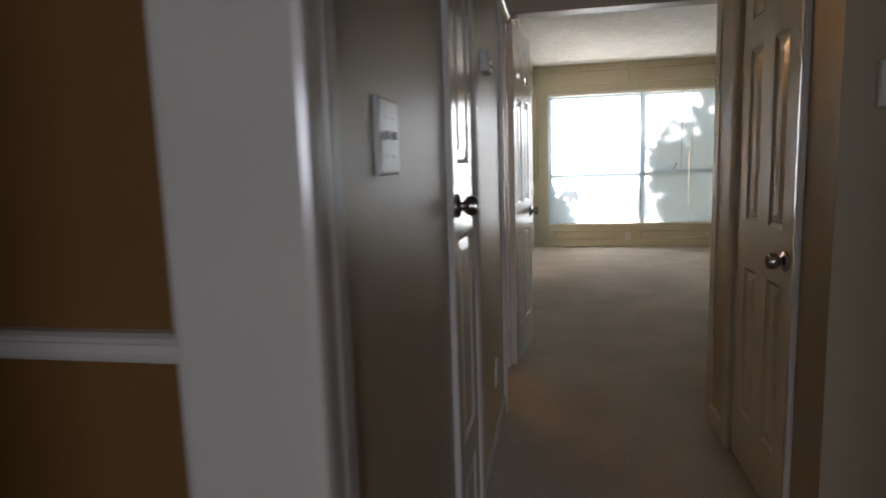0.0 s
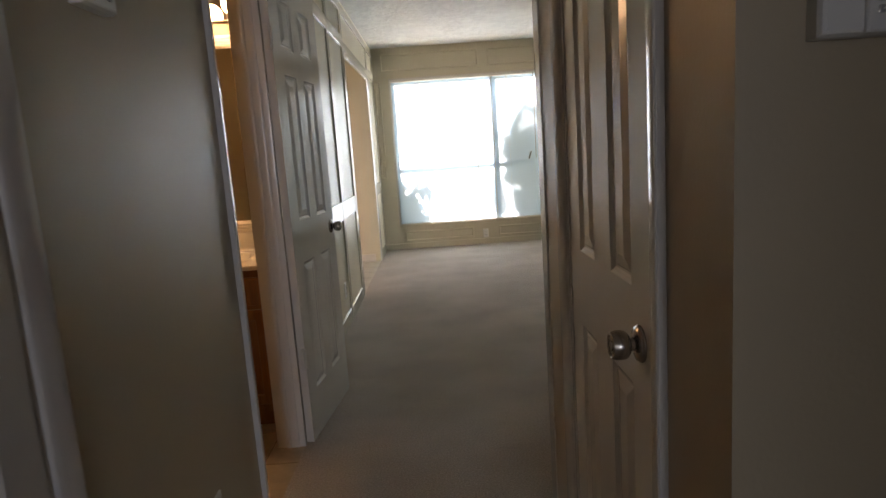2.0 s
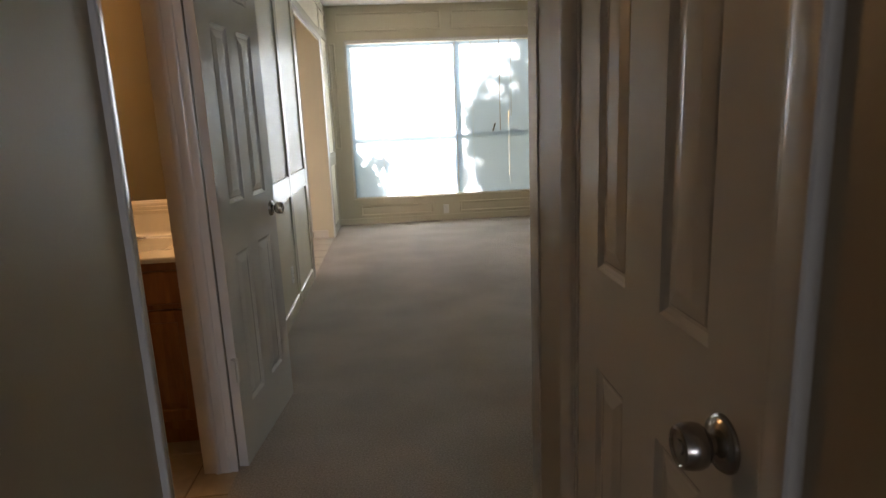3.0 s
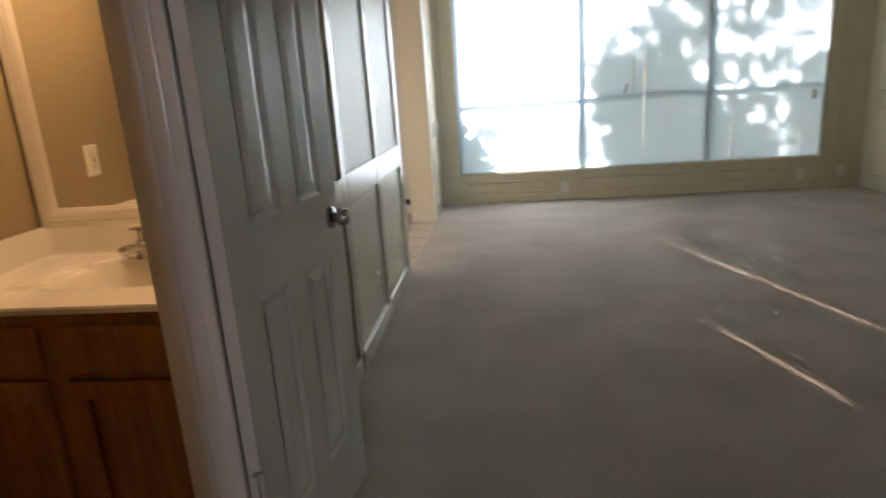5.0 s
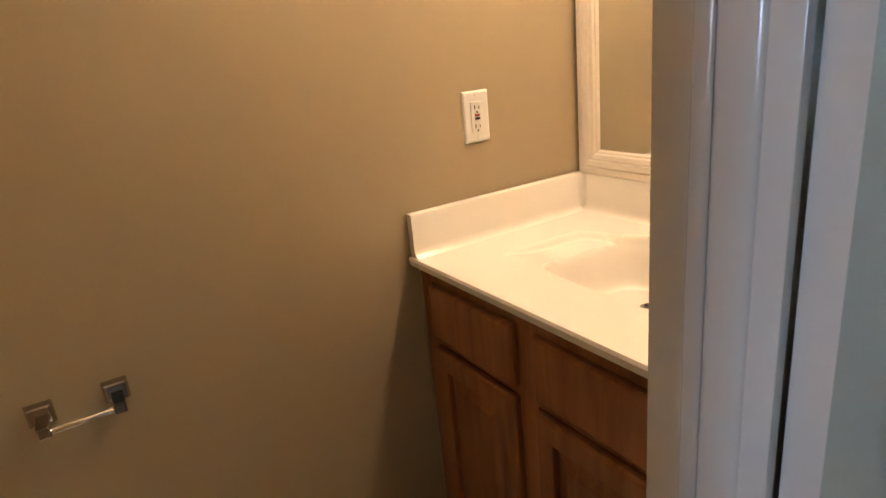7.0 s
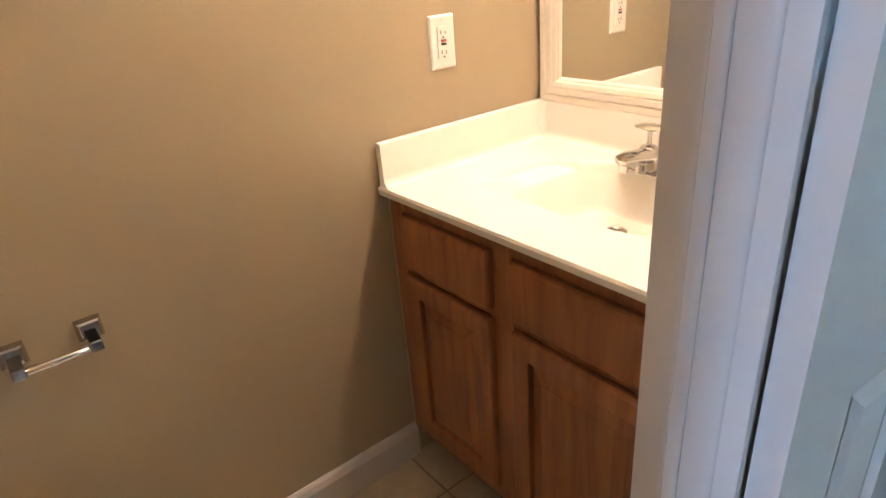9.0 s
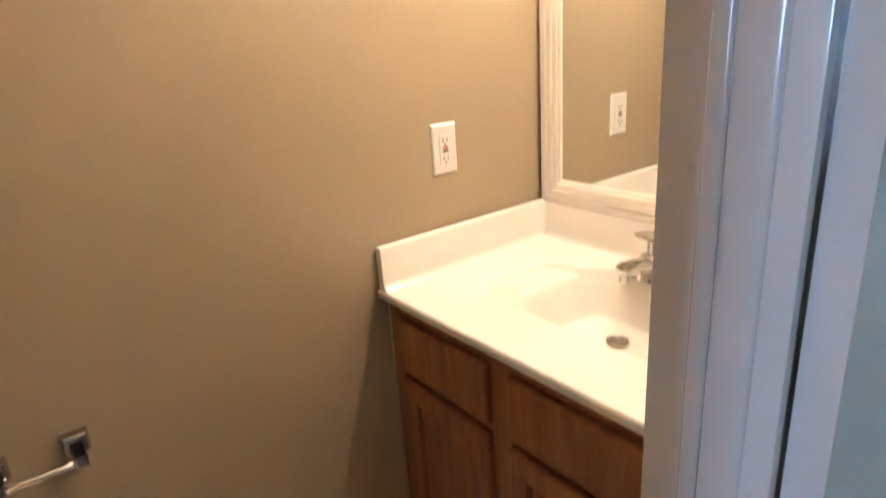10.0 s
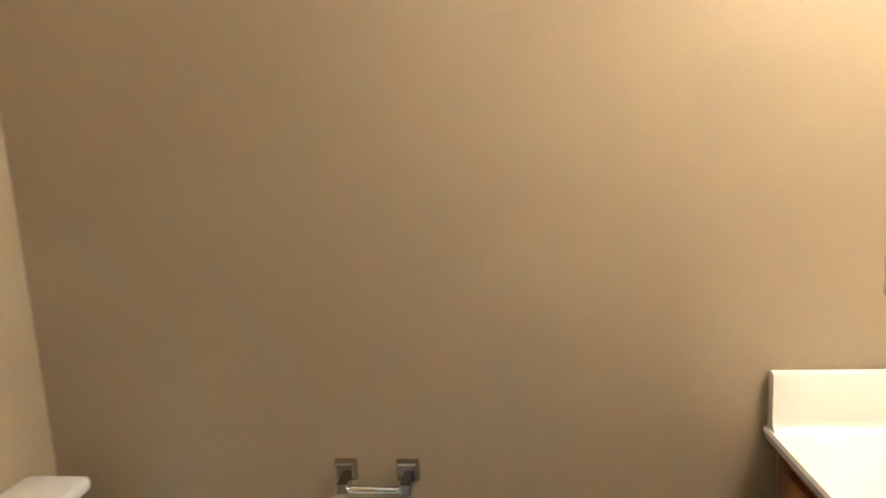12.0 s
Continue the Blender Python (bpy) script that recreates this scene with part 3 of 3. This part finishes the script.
# ---- plates and devices ----
def outlet(m, label, kind="duplex", group=""):
    """A wall plate; local x across, y up, z out of the wall."""
    o = thing("wall_outlet" if kind != "switch" else "light_switch", label, "outlet" if kind != "switch" else "switch", m, group)
    w, h = (0.061, 0.062) if kind == "switch" else (0.036, 0.0585)
    bm = bmesh.new()
    rings(bm, -w, w, -h, h, [(0, 0), (0.001, 0.003), (0.004, 0.0055), (0.007, 0.006)], Matrix(), fill=True)
    part("plate", bm, PLASTIC, o)
    if kind == "duplex":
        for y in (-0.021, 0.021):
            bm = bmesh.new()
            lathe(bm, [(0.0165, 0.006), (0.0165, 0.0078), (0.015, 0.008)], 20, Matrix.Translation((0, y, 0)))
            socket = part("socket", bm, PLASTIC, o)
            boxes("slots", [(-0.007, -0.005, y - 0.004, y + 0.005, 0.0078, 0.0084), (0.005, 0.007, y - 0.004, y + 0.004, 0.0078, 0.0084), (-0.002, 0.002, y - 0.012, y - 0.008, 0.0078, 0.0084)], DARK, socket, "dark socket slots")
    elif kind == "gfci":
        socket = boxes("socket", [(-0.0165, 0.0165, -0.0335, 0.0335, 0.006, 0.0078)], PLASTIC, o, bevel=0.001)
        for y in (-0.022, 0.020):
            boxes("slots", [(-0.007, -0.005, y - 0.003, y + 0.006, 0.0078, 0.0084), (0.005, 0.007, y - 0.003, y + 0.004, 0.0078, 0.0084), (-0.002, 0.002, y - 0.011, y - 0.007, 0.0078, 0.0084)], DARK, socket, "dark socket slots")
        boxes("test_button", [(-0.007, 0.007, -0.0065, -0.0012, 0.0078, 0.0095)], DARK, socket, "black test button", bevel=0.0005)
        boxes("reset_button", [(-0.007, 0.007, 0.0012, 0.0065, 0.0078, 0.0095)], RED, socket, "red reset button", bevel=0.0005)
    else:
        for x in (-0.023, 0.023):
            boxes("toggle", [(x - 0.004, x + 0.004, -0.004, 0.009, 0.006, 0.013)], PLASTIC, o, bevel=0.0015)
            boxes("toggle_slot", [(x - 0.006, x + 0.006, -0.013, 0.013, 0.0055, 0.0066)], PLASTIC, o, bevel=0.0005)
    for y in ((-0.03, 0.03) if kind == "switch" else ((0,) if kind == "duplex" else (-0.048, 0.048))):
        for x in ((-0.023, 0.023) if kind == "switch" else (0,)):
            bm = bmesh.new()
            lathe(bm, [(0.0028, 0.0055), (0.0028, 0.0068), (0.002, 0.0072)], 10, Matrix.Translation((x, y, 0)))
            part("screw", bm, PLASTIC, o, "painted screw head")
    return o


def on_x(x, y, z, sign=1):
    return Matrix(((0, 0, sign, x), (sign, 0, 0, y), (0, 1, 0, z), (0, 0, 0, 1)))


def on_y(x, y, z):
    return Matrix(((1, 0, 0, x), (0, 0, -1, y), (0, 1, 0, z), (0, 0, 0, 1)))


outlet(on_x(XB, 4.369, 1.088), "white outlet plate with red and black test buttons", "gfci")
outlet(on_x(XL, 2.93, 0.335), "white duplex outlet low on the hall wall")
outlet(on_x(XP, 5.905, 0.28), "white duplex outlet on the panelled wall")
for x in (1.58, 4.022, 4.42):
    outlet(on_y(x, YW, 0.142 + (0.02 if x > 4.3 else 0)), "white duplex outlet under the window", group="outlets under the window")
outlet(on_x(XL, 1.335, 1.285), "white double toggle switch plate beside the closet door", "switch")

therm = thing("thermostat", "small off-white room thermostat with two buttons on the khaki wall", "thermostat", on_x(XL, 2.66, 1.608) @ Matrix.Diagonal((0.95, 0.85, 1, 1)))
bm = bmesh.new()
rings(bm, -0.062, 0.062, -0.045, 0.045, [(0, 0), (0.0, 0.02), (0.004, 0.03), (0.008, 0.032)], Matrix(), fill=True)
part("body", bm, PLASTIC, therm)
boxes("screen", [(-0.035, 0.02, 0.005, 0.03, 0.032, 0.0326)], GREY_PLASTIC, therm, "small grey display")
for x in (-0.03, -0.005, 0.02):
    boxes("button", [(x, x + 0.012, -0.022, -0.014, 0.032, 0.0345)], GREY_PLASTIC, therm, "small grey button", bevel=0.0008)

pad = thing("alarm_keypad", "white alarm keypad with small grey display on khaki wall", "keypad", on_y(1.455, 2.11, 1.404) @ Matrix.Diagonal((0.92, 0.98, 1, 1)))
bm = bmesh.new()
rings(bm, -0.085, 0.085, -0.058, 0.058, [(0, 0), (0.0, 0.018), (0.003, 0.024), (0.007, 0.026)], Matrix(), fill=True)
part("body", bm, PLASTIC, pad)
bm = bmesh.new()
rings(bm, -0.036, 0.0835, -0.0565, 0.0565, [(0, 0.0255), (0.0, 0.029), (0.003, 0.031)], Matrix(), fill=True)
part("flap", bm, PLASTIC, pad)
boxes("display", [(-0.012, 0.056, 0.026, 0.047, 0.0305, 0.0318)], SCREEN, pad, "dark green liquid crystal display")
for k in range(3):
    boxes("speaker_slot", [(-0.067, -0.044, 0.024 + k * 0.006, 0.026 + k * 0.006, 0.0255, 0.0265)], GREY_PLASTIC, pad)
for k, y in enumerate((0.010, -0.004)):
    for x in (-0.065, -0.048):
        boxes("status_lamp", [(x, x + 0.004, y, y + 0.003, 0.0255, 0.0268)], DARK, pad)
for k in range(4):
    y = 0.004 - k * 0.0125
    key = boxes("key", [(-0.024, -0.010, y - 0.004, y + 0.004, 0.030, 0.0335)], GREY_PLASTIC, pad, "grey key with a pale legend", bevel=0.001)
    boxes("key_legend", [(-0.020, -0.014, y - 0.001, y + 0.001, 0.0335, 0.0338)], PLASTIC, key)
boxes("badge", [(0.044, 0.080, -0.050, -0.041, 0.0305, 0.0316)], DARK, pad, "small black maker's badge")

# ---- bathroom ----
VX0, VX1, VYF, VYB, VZ = XB + 0.004, 0.19, 4.155, YM - 0.003, 0.804
vanity = thing("vanity_cabinet", "stained oak vanity cabinet with raised panel doors under a white top", "vanity cabinet", Matrix.Translation(((VX0 + VX1) / 2, VYF + 0.025, 0)))
vx = (VX0 + VX1) / 2
L, R_ = VX0 - vx, VX1 - vx
ZB, ZT = 0.095, VZ - 0.021
frame_b = bmesh.new()
for r in [(L, L + 0.045, 0, 0.018, ZB, ZT), (R_ - 0.045, R_, 0, 0.018, ZB, ZT), (-0.075, -0.01, 0, 0.018, ZB, ZT),
          (L + 0.045, -0.075, 0, 0.018, ZT - 0.035, ZT), (-0.01, R_ - 0.045, 0, 0.018, ZT - 0.035, ZT),
          (L + 0.045, -0.075, 0, 0.018, 0.596, 0.616), (-0.01, R_ - 0.045, 0, 0.018, 0.596, 0.616),
          (L + 0.045, -0.075, 0, 0.018, ZB, ZB + 0.045), (-0.01, R_ - 0.045, 0, 0.018, ZB, ZB + 0.045)]:
    box_in(frame_b, *r, bevel=0.001)
part("face_frame", frame_b, OAK, vanity)
boxes("filler_strip", [(L - 0.0035, L + 0.004, -0.0025, 0.0, ZB, ZT)], TAN, vanity, "cream caulked filler strip at the wall")
boxes("cabinet_body", [(L, L + 0.016, 0.018, 0.50, ZB, ZT), (R_ - 0.016, R_, 0.018, 0.50, ZB, ZT), (L + 0.016, R_ - 0.016, 0.018, 0.50, ZB, ZB + 0.016), (L + 0.01, R_ - 0.01, 0.07, 0.085, 0, ZB)], OAK, vanity)


def front(name, x0, x1, z0, z1, raised):
    bm = bmesh.new()
    out = Matrix(((1, 0, 0, 0), (0, 0, -1, 0), (0, 1, 0, 0), (0, 0, 0, 1)))
    prof = [(0, 0.0), (0.0, 0.012), (0.003, 0.017), (0.008, 0.019)]
    if raised:
        prof += [(0.046, 0.019), (0.0475, 0.0175), (0.0480, 0.003), (0.0515, 0.003), (0.0520, 0.0085), (0.058, 0.0095), (0.080, 0.0170), (0.082, 0.0185)]
    else:
        prof += [(0.012, 0.019)]
    rings(bm, x0 - vx, x1 - vx, z0, z1, prof, out, fill=True)
    return part(name, bm, OAK, vanity)


front("drawer_front", -0.568, -0.283, 0.618, 0.748, False)
front("drawer_front", -0.222, 0.135, 0.618, 0.748, False)
front("cabinet_door", -0.568, -0.283, 0.135, 0.594, True)
front("cabinet_door", -0.222, 0.135, 0.135, 0.594, True)
for x in (-0.572, 0.139):
    for z in (0.20, 0.49):
        boxes("hinge", [(x - vx - 0.004, x - vx + 0.004, -0.012, 0.0, z, z + 0.05)], GROUT, vanity, "small bronze cabinet hinge", bevel=0.001)

# moulded top with its basin and splashes
top = thing("washbasin", "white cultured marble washbasin counter with moulded bowl and splashes", "washbasin", Matrix.Translation((vx, VYF, VZ)))
bm = bmesh.new()
NX, NY = 180, 120
W, D = VX1 - VX0, VYB - VYF


def basin_depth(x, y):
    """Depth below the top at a place from the front left corner."""
    def smooth(a, b, v):
        t = min(1.0, max(0.0, (v - a) / (b - a)))
        return t * t * (3 - 2 * t)

    # a shallow recess with rounded back corners that runs out towards the front; its left part stays as the soap ledge
    u, v = (x - 0.41) / 0.268, (y - 0.255) / 0.155
    reach = (abs(u) ** 6 + abs(v) ** 6) ** (1 / 6)
    recess = 0.016 * smooth(1.0, 0.93, reach) * smooth(0.13, 0.27, y)
    # the deep bowl beside it
    u, v = (x - 0.425) / 0.190, (y - 0.298) / 0.150
    inner = (abs(u) ** 4.5 + abs(v) ** 4.0) ** (1 / 4.2)
    bowl = 0.016 * smooth(1.03, 0.97, inner) + 0.088 * smooth(1.0, 0.68, inner) ** 0.8
    return max(recess, bowl)


gridv = [[bm.verts.new((x - W / 2, y, -basin_depth(x, y))) for x in (W * i / NX for i in range(NX + 1))] for y in (D * k / NY for k in range(NY + 1))]
for k in range(NY):
    for i in range(NX):
        bm.faces.new((gridv[k][i], gridv[k][i + 1], gridv[k + 1][i + 1], gridv[k + 1][i]))
low = [bm.verts.new((v.co.x, v.co.y - (0 if k else -0.0), -0.02)) for k, v in enumerate(gridv[0])]
nose = [bm.verts.new((v.co.x, v.co.y - 0.003, -0.006)) for v in gridv[0]]
for i in range(NX):
    bm.faces.new((gridv[0][i + 1], gridv[0][i], nose[i], nose[i + 1]))
    bm.faces.new((nose[i + 1], nose[i], low[i], low[i + 1]))
part("bowl", bm, MARBLE, top, smooth=True)
SPLASH = [(0.001, 0.0004), (0.001, 0.1), (0.0135, 0.1), (0.0170, 0.0985), (0.0188, 0.0950), (0.0195, 0.020), (0.0210, 0.011), (0.0250, 0.005), (0.0300, 0.0022), (0.0360, 0.0006)]
bm = bmesh.new()
extrude_profile(bm, SPLASH, D - 0.010, Matrix.Translation((-W / 2, 0.004, 0)))
extrude_profile(bm, SPLASH, W - 0.004, Matrix(((0, 1, 0, -W / 2 + 0.002), (-1, 0, 0, D), (0, 0, 1, 0), (0, 0, 0, 1))))
# the rounded inner corner between the two
fillet = [(0.0185, D - 0.040), (0.0197, D - 0.032), (0.0230, D - 0.0255), (0.0280, D - 0.0215), (0.036, D - 0.019), (0.0185, D - 0.0185)]
low, high = ([bm.verts.new((x - W / 2, y, z)) for x, y in fillet] for z in (0.0008, 0.0965))
for k in range(len(fillet)):
    j = (k + 1) % len(fillet)
    bm.faces.new((low[k], low[j], high[j], high[k]))
bm.faces.new(low)
bm.faces.new(high)
part("splash", bm, MARBLE, top, "white marble splash with rounded edges", smooth=True)
bm = bmesh.new()
lathe(bm, [(0.024, -0.1285), (0.024, -0.125), (0.018, -0.1235), (0.014, -0.126), (0.004, -0.127)], 24, Matrix.Translation((0.41 - W / 2, 0.322, 0.0285)))
part("drain", bm, NICKEL, top, "round metal drain", smooth=True)

fx, fy = -0.232, VYB - 0.095
tap = thing("faucet", "chrome single-lever faucet on the white vanity top", "faucet", Matrix.Translation((fx, fy, VZ)))
bm = bmesh.new()
lathe(bm, [(0.030, 0), (0.030, 0.003), (0.026, 0.010), (0.0235, 0.030), (0.022, 0.048), (0.016, 0.058), (0.009, 0.061)], 28)
lathe(bm, [(0.074, 0), (0.074, 0.003), (0.066, 0.008), (0.03, 0.010)], 32, Matrix.Diagonal((1, 0.36, 1, 1)))
part("base", bm, TAP_CHROME, tap, smooth=True)
bm = bmesh.new()
lathe(bm, [(0.0235, 0), (0.0235, 0.03), (0.0215, 0.065), (0.0195, 0.092), (0.0150, 0.104), (0.006, 0.108)], 24, Matrix.Translation((0, 0.004, 0.034)) @ pose(0, 0, 0, 81, 0, 0) @ Matrix.Diagonal((1.0, 0.78, 1, 1)))
lathe(bm, [(0.0105, 0), (0.0105, 0.02)], 16, Matrix.Translation((0, -0.088, 0.022)))
part("spout", bm, TAP_CHROME, tap, smooth=True)
bm = bmesh.new()
lathe(bm, [(0.0075, 0.055), (0.006, 0.07), (0.006, 0.094)], 12)
lathe(bm, [(0.008, 0.090), (0.026, 0.095), (0.030, 0.099), (0.020, 0.103), (0.004, 0.104)], 22, Matrix.Diagonal((1.25, 0.8, 1, 1)))
part("lever", bm, TAP_CHROME, tap, smooth=True)

mir = thing("wall_mirror", "framed mirror with a wide fluted white frame over the vanity", "mirror", Matrix.Translation((vx, YM, 0.9)))
bm = bmesh.new()
flute = [(0, 0.001), (0, 0.018), (0.004, 0.022), (0.018, 0.022), (0.021, 0.019), (0.024, 0.022), (0.036, 0.021), (0.039, 0.018), (0.042, 0.020), (0.052, 0.018), (0.056, 0.014), (0.060, 0.0135), (0.066, 0.006)]
rings(bm, VX0 - vx + 0.006, VX1 - vx - 0.006, 0.0, 1.02, flute, Matrix(((1, 0, 0, 0), (0, 0, -1, 0), (0, 1, 0, 0), (0, 0, 0, 1))))
part("mirror_frame", bm, FRAME_PAINT, mir, "white painted fluted wooden frame")
boxes("mirror_glass", [(VX0 - vx + 0.06, VX1 - vx - 0.06, -0.008, -0.003, 0.055, 0.965)], MIRROR, mir, "clear silvered mirror glass")

bar = thing("vanity_light", "vanity light bar with four glowing round bulbs above the mirror", "wall lamp", Matrix.Translation((vx, YM, 2.04)))
boxes("backplate", [(-0.36, 0.36, -0.035, -0.001, -0.055, 0.055)], CHROME, bar, bevel=0.006)
for x in (-0.29, -0.11, 0.07, 0.25):
    bm = bmesh.new()
    lathe(bm, [(0.018, 0.03), (0.018, 0.088)], 16, Matrix(((1, 0, 0, x), (0, 0, -1, 0), (0, 1, 0, 0), (0, 0, 0, 1))))
    part("lamp_holder", bm, CHROME, bar, smooth=True)
    bm = bmesh.new()
    bmesh.ops.create_uvsphere(bm, u_segments=20, v_segments=12, radius=0.055, matrix=Matrix.Translation((x, -0.14, 0)))
    part("bulb", bm, BULB, bar, "glowing frosted globe bulb", smooth=True)

holder = thing("toilet_paper_holder", "empty chrome paper holder with square posts on the tan wall", "paper holder", on_x(XB, 3.470, 0.698) @ Matrix.Diagonal((0.92, 0.86, 1, 1)))
for x in (-0.064, 0.064):
    bm = bmesh.new()
    rings(bm, x - 0.023, x + 0.023, -0.001, 0.045, [(0, 0), (0.0, 0.004), (0.003, 0.014), (0.006, 0.018), (0.008, 0.0185)], Matrix(), fill=True)
    box_in(bm, x - 0.011, x + 0.011, -0.012, 0.012, 0.002, 0.046, bevel=0.003)
    part("post", bm, DIM_CHROME, holder, "square flared chrome post")
bm = bmesh.new()
lathe(bm, [(0.005, -0.055), (0.0085, -0.05), (0.0085, 0.0), (0.0075, 0.0), (0.0075, 0.05), (0.005, 0.055)], 16, Matrix.Translation((0, -0.004, 0.036)) @ pose(0, 0, 0, 0, 90, 0))
part("roller", bm, CHROME, holder, "chrome roller bar", smooth=True)

toilet = thing("toilet", "white porcelain toilet with its tank against the end wall", "toilet", Matrix.Translation((XB + 0.30, 2.815, 0)))
bm = bmesh.new()
box_in(bm, -0.21, 0.21, 0.01, 0.135, 0.37, 0.715, bevel=0.025)
part("tank", bm, PORCELAIN, toilet, smooth=True)
bm = bmesh.new()
box_in(bm, -0.225, 0.225, 0.003, 0.135, 0.712, 0.742, bevel=0.0148)
part("tank_lid", bm, PORCELAIN, toilet, smooth=True)
bm = bmesh.new()
lathe(bm, [(0.11, 0.0), (0.12, 0.03), (0.10, 0.15), (0.13, 0.27), (0.18, 0.36), (0.185, 0.385), (0.15, 0.39), (0.14, 0.36), (0.05, 0.28)], 32, Matrix.Translation((0, 0.42, 0)) @ Matrix.Diagonal((1, 1.28, 1, 1)))
part("bowl", bm, PORCELAIN, toilet, smooth=True)
bm = bmesh.new()
lathe(bm, [(0.19, 0.392), (0.192, 0.402), (0.18, 0.414), (0.02, 0.418)], 32, Matrix.Translation((0, 0.42, 0)) @ Matrix.Diagonal((1, 1.28, 1, 1)))
part("seat_lid", bm, PORCELAIN, toilet, smooth=True)

# ---- floor tiles ----
def tiles(parent_name, label, x0, x1, y0, y1, ox, oy, size=0.305, gap=0.006):
    bm = bmesh.new()
    floor = tagged(structure(parent_name, [(x0, x1, y0, y1, -0.0058, -0.0045)], GROUT), label, kind="structure")
    shared = {}
    i0, i1 = math.floor((x0 - ox) / size), math.ceil((x1 - ox) / size)
    j0, j1 = math.floor((y0 - oy) / size), math.ceil((y1 - oy) / size)
    for i in range(i0, i1):
        for j in range(j0, j1):
            a, b = max(x0, ox + i * size + gap / 2), min(x1, ox + (i + 1) * size - gap / 2)
            c, d = max(y0, oy + j * size + gap / 2), min(y1, oy + (j + 1) * size - gap / 2)
            if b - a < 0.01 or d - c < 0.01:
                continue
            key = (round(b - a, 4), round(d - c, 4))
            if key not in shared:
                t = bmesh.new()
                rings(t, -key[0] / 2, key[0] / 2, -key[1] / 2, key[1] / 2, [(0, -0.004), (0, -0.0012), (0.0015, 0)], Matrix(), fill=True)
                me = bpy.data.meshes.new("floor_tile")
                bmesh.ops.recalc_face_normals(t, faces=t.faces)
                t.to_mesh(me)
                t.free()
                me.materials.append(TILE)
                shared[key] = me
            ob = new("floor_tile", shared[key])
            ob.parent = floor
            ob.location = ((a + b) / 2, (c + d) / 2, 0.0)
    bm.free()


tiles("floor_bathroom", "beige ceramic floor tiles with brown joints", XB, 0.30, 2.813, YM, -0.46, 4.146)
tiles("floor_niche", "pale tiles of the side space", -1.3, XP, 6.5, 9.2, 0.0, 6.5)

# ---- garden tree ----
def tree(name, label, x, y, height, crowns, leaves, seed, leaf=1.0):
    rnd = random.Random(seed)
    t = thing(name, label, "tree", Matrix.Translation((x, y, -0.3)))
    bm = bmesh.new()

    def limb(a, b, r0, r1):
        way = (b - a)
        m = Matrix.Translation(a) @ way.to_track_quat("Z", "Y").to_matrix().to_4x4()
        lathe(bm, [(r0, 0), ((r0 + r1) / 2 * 1.05, way.length / 2), (r1, way.length)], 9, m)

    fork = Vector((0.05, 0.0, height * 0.45))
    limb(Vector((0, 0, 0)), fork, 0.13, 0.09)
    for c, r in crowns:
        limb(fork, Vector(c), 0.022, 0.008)
    part("trunk", bm, BARK, t)
    verts, faces = [], []
    for _ in range(leaves):
        c, r = rnd.choice(crowns)
        v = Vector((rnd.gauss(0, 1), rnd.gauss(0, 1), rnd.gauss(0, 1))).normalized() * r * (0.35 + 0.65 * rnd.random() ** 0.5)
        p = Vector(c) + Vector((v.x, v.y, v.z * 0.85))
        q = Euler((rnd.uniform(0, 6.3), rnd.uniform(0, 6.3), rnd.uniform(0, 6.3))).to_matrix()
        s = rnd.uniform(0.07, 0.15) * leaf
        k = len(verts)
        verts += [tuple(p + q @ Vector(w)) for w in ((-s, 0, 0), (-s * 0.2, s * 0.55, s * 0.1), (s, 0, 0), (-s * 0.2, -s * 0.55, s * 0.1))]
        faces.append((k, k + 1, k + 2, k + 3))
    me = bpy.data.meshes.new("crown")
    me.from_pydata(verts, [], faces)
    me.materials.append(LEAF)
    ob = new("crown", me)
    ob.parent = t
    ob["kind"] = "stuff"


rc = random.Random(7)
crowns = [((rc.uniform(-0.4, 1.75), rc.uniform(-0.9, 0.9), rc.uniform(5.3, 7.9)), rc.uniform(0.30, 0.55)) for _ in range(40)]
crowns += [((rc.uniform(-0.75, 1.7), rc.uniform(-0.7, 0.7), rc.uniform(5.35, 6.25)), rc.uniform(0.2, 0.36)) for _ in range(20)]
crowns = [(c, r) for c, r in crowns if c[2] < 6.3 or c[0] > -0.5 + (c[2] - 6.3) * 0.35]
tree("garden_tree", "leafy green tree that shades the window", -0.45, 19.8, 5.6, crowns, 6200, 3, 0.75)
crowns = [((rc.uniform(-0.15, 0.3), rc.uniform(-0.3, 0.3), rc.uniform(1.3, 2.1)), rc.uniform(0.12, 0.24)) for _ in range(9)]
tree("garden_shrub", "low leafy shrub before the window", -0.1, 11.6, 1.4, crowns, 190, 5)
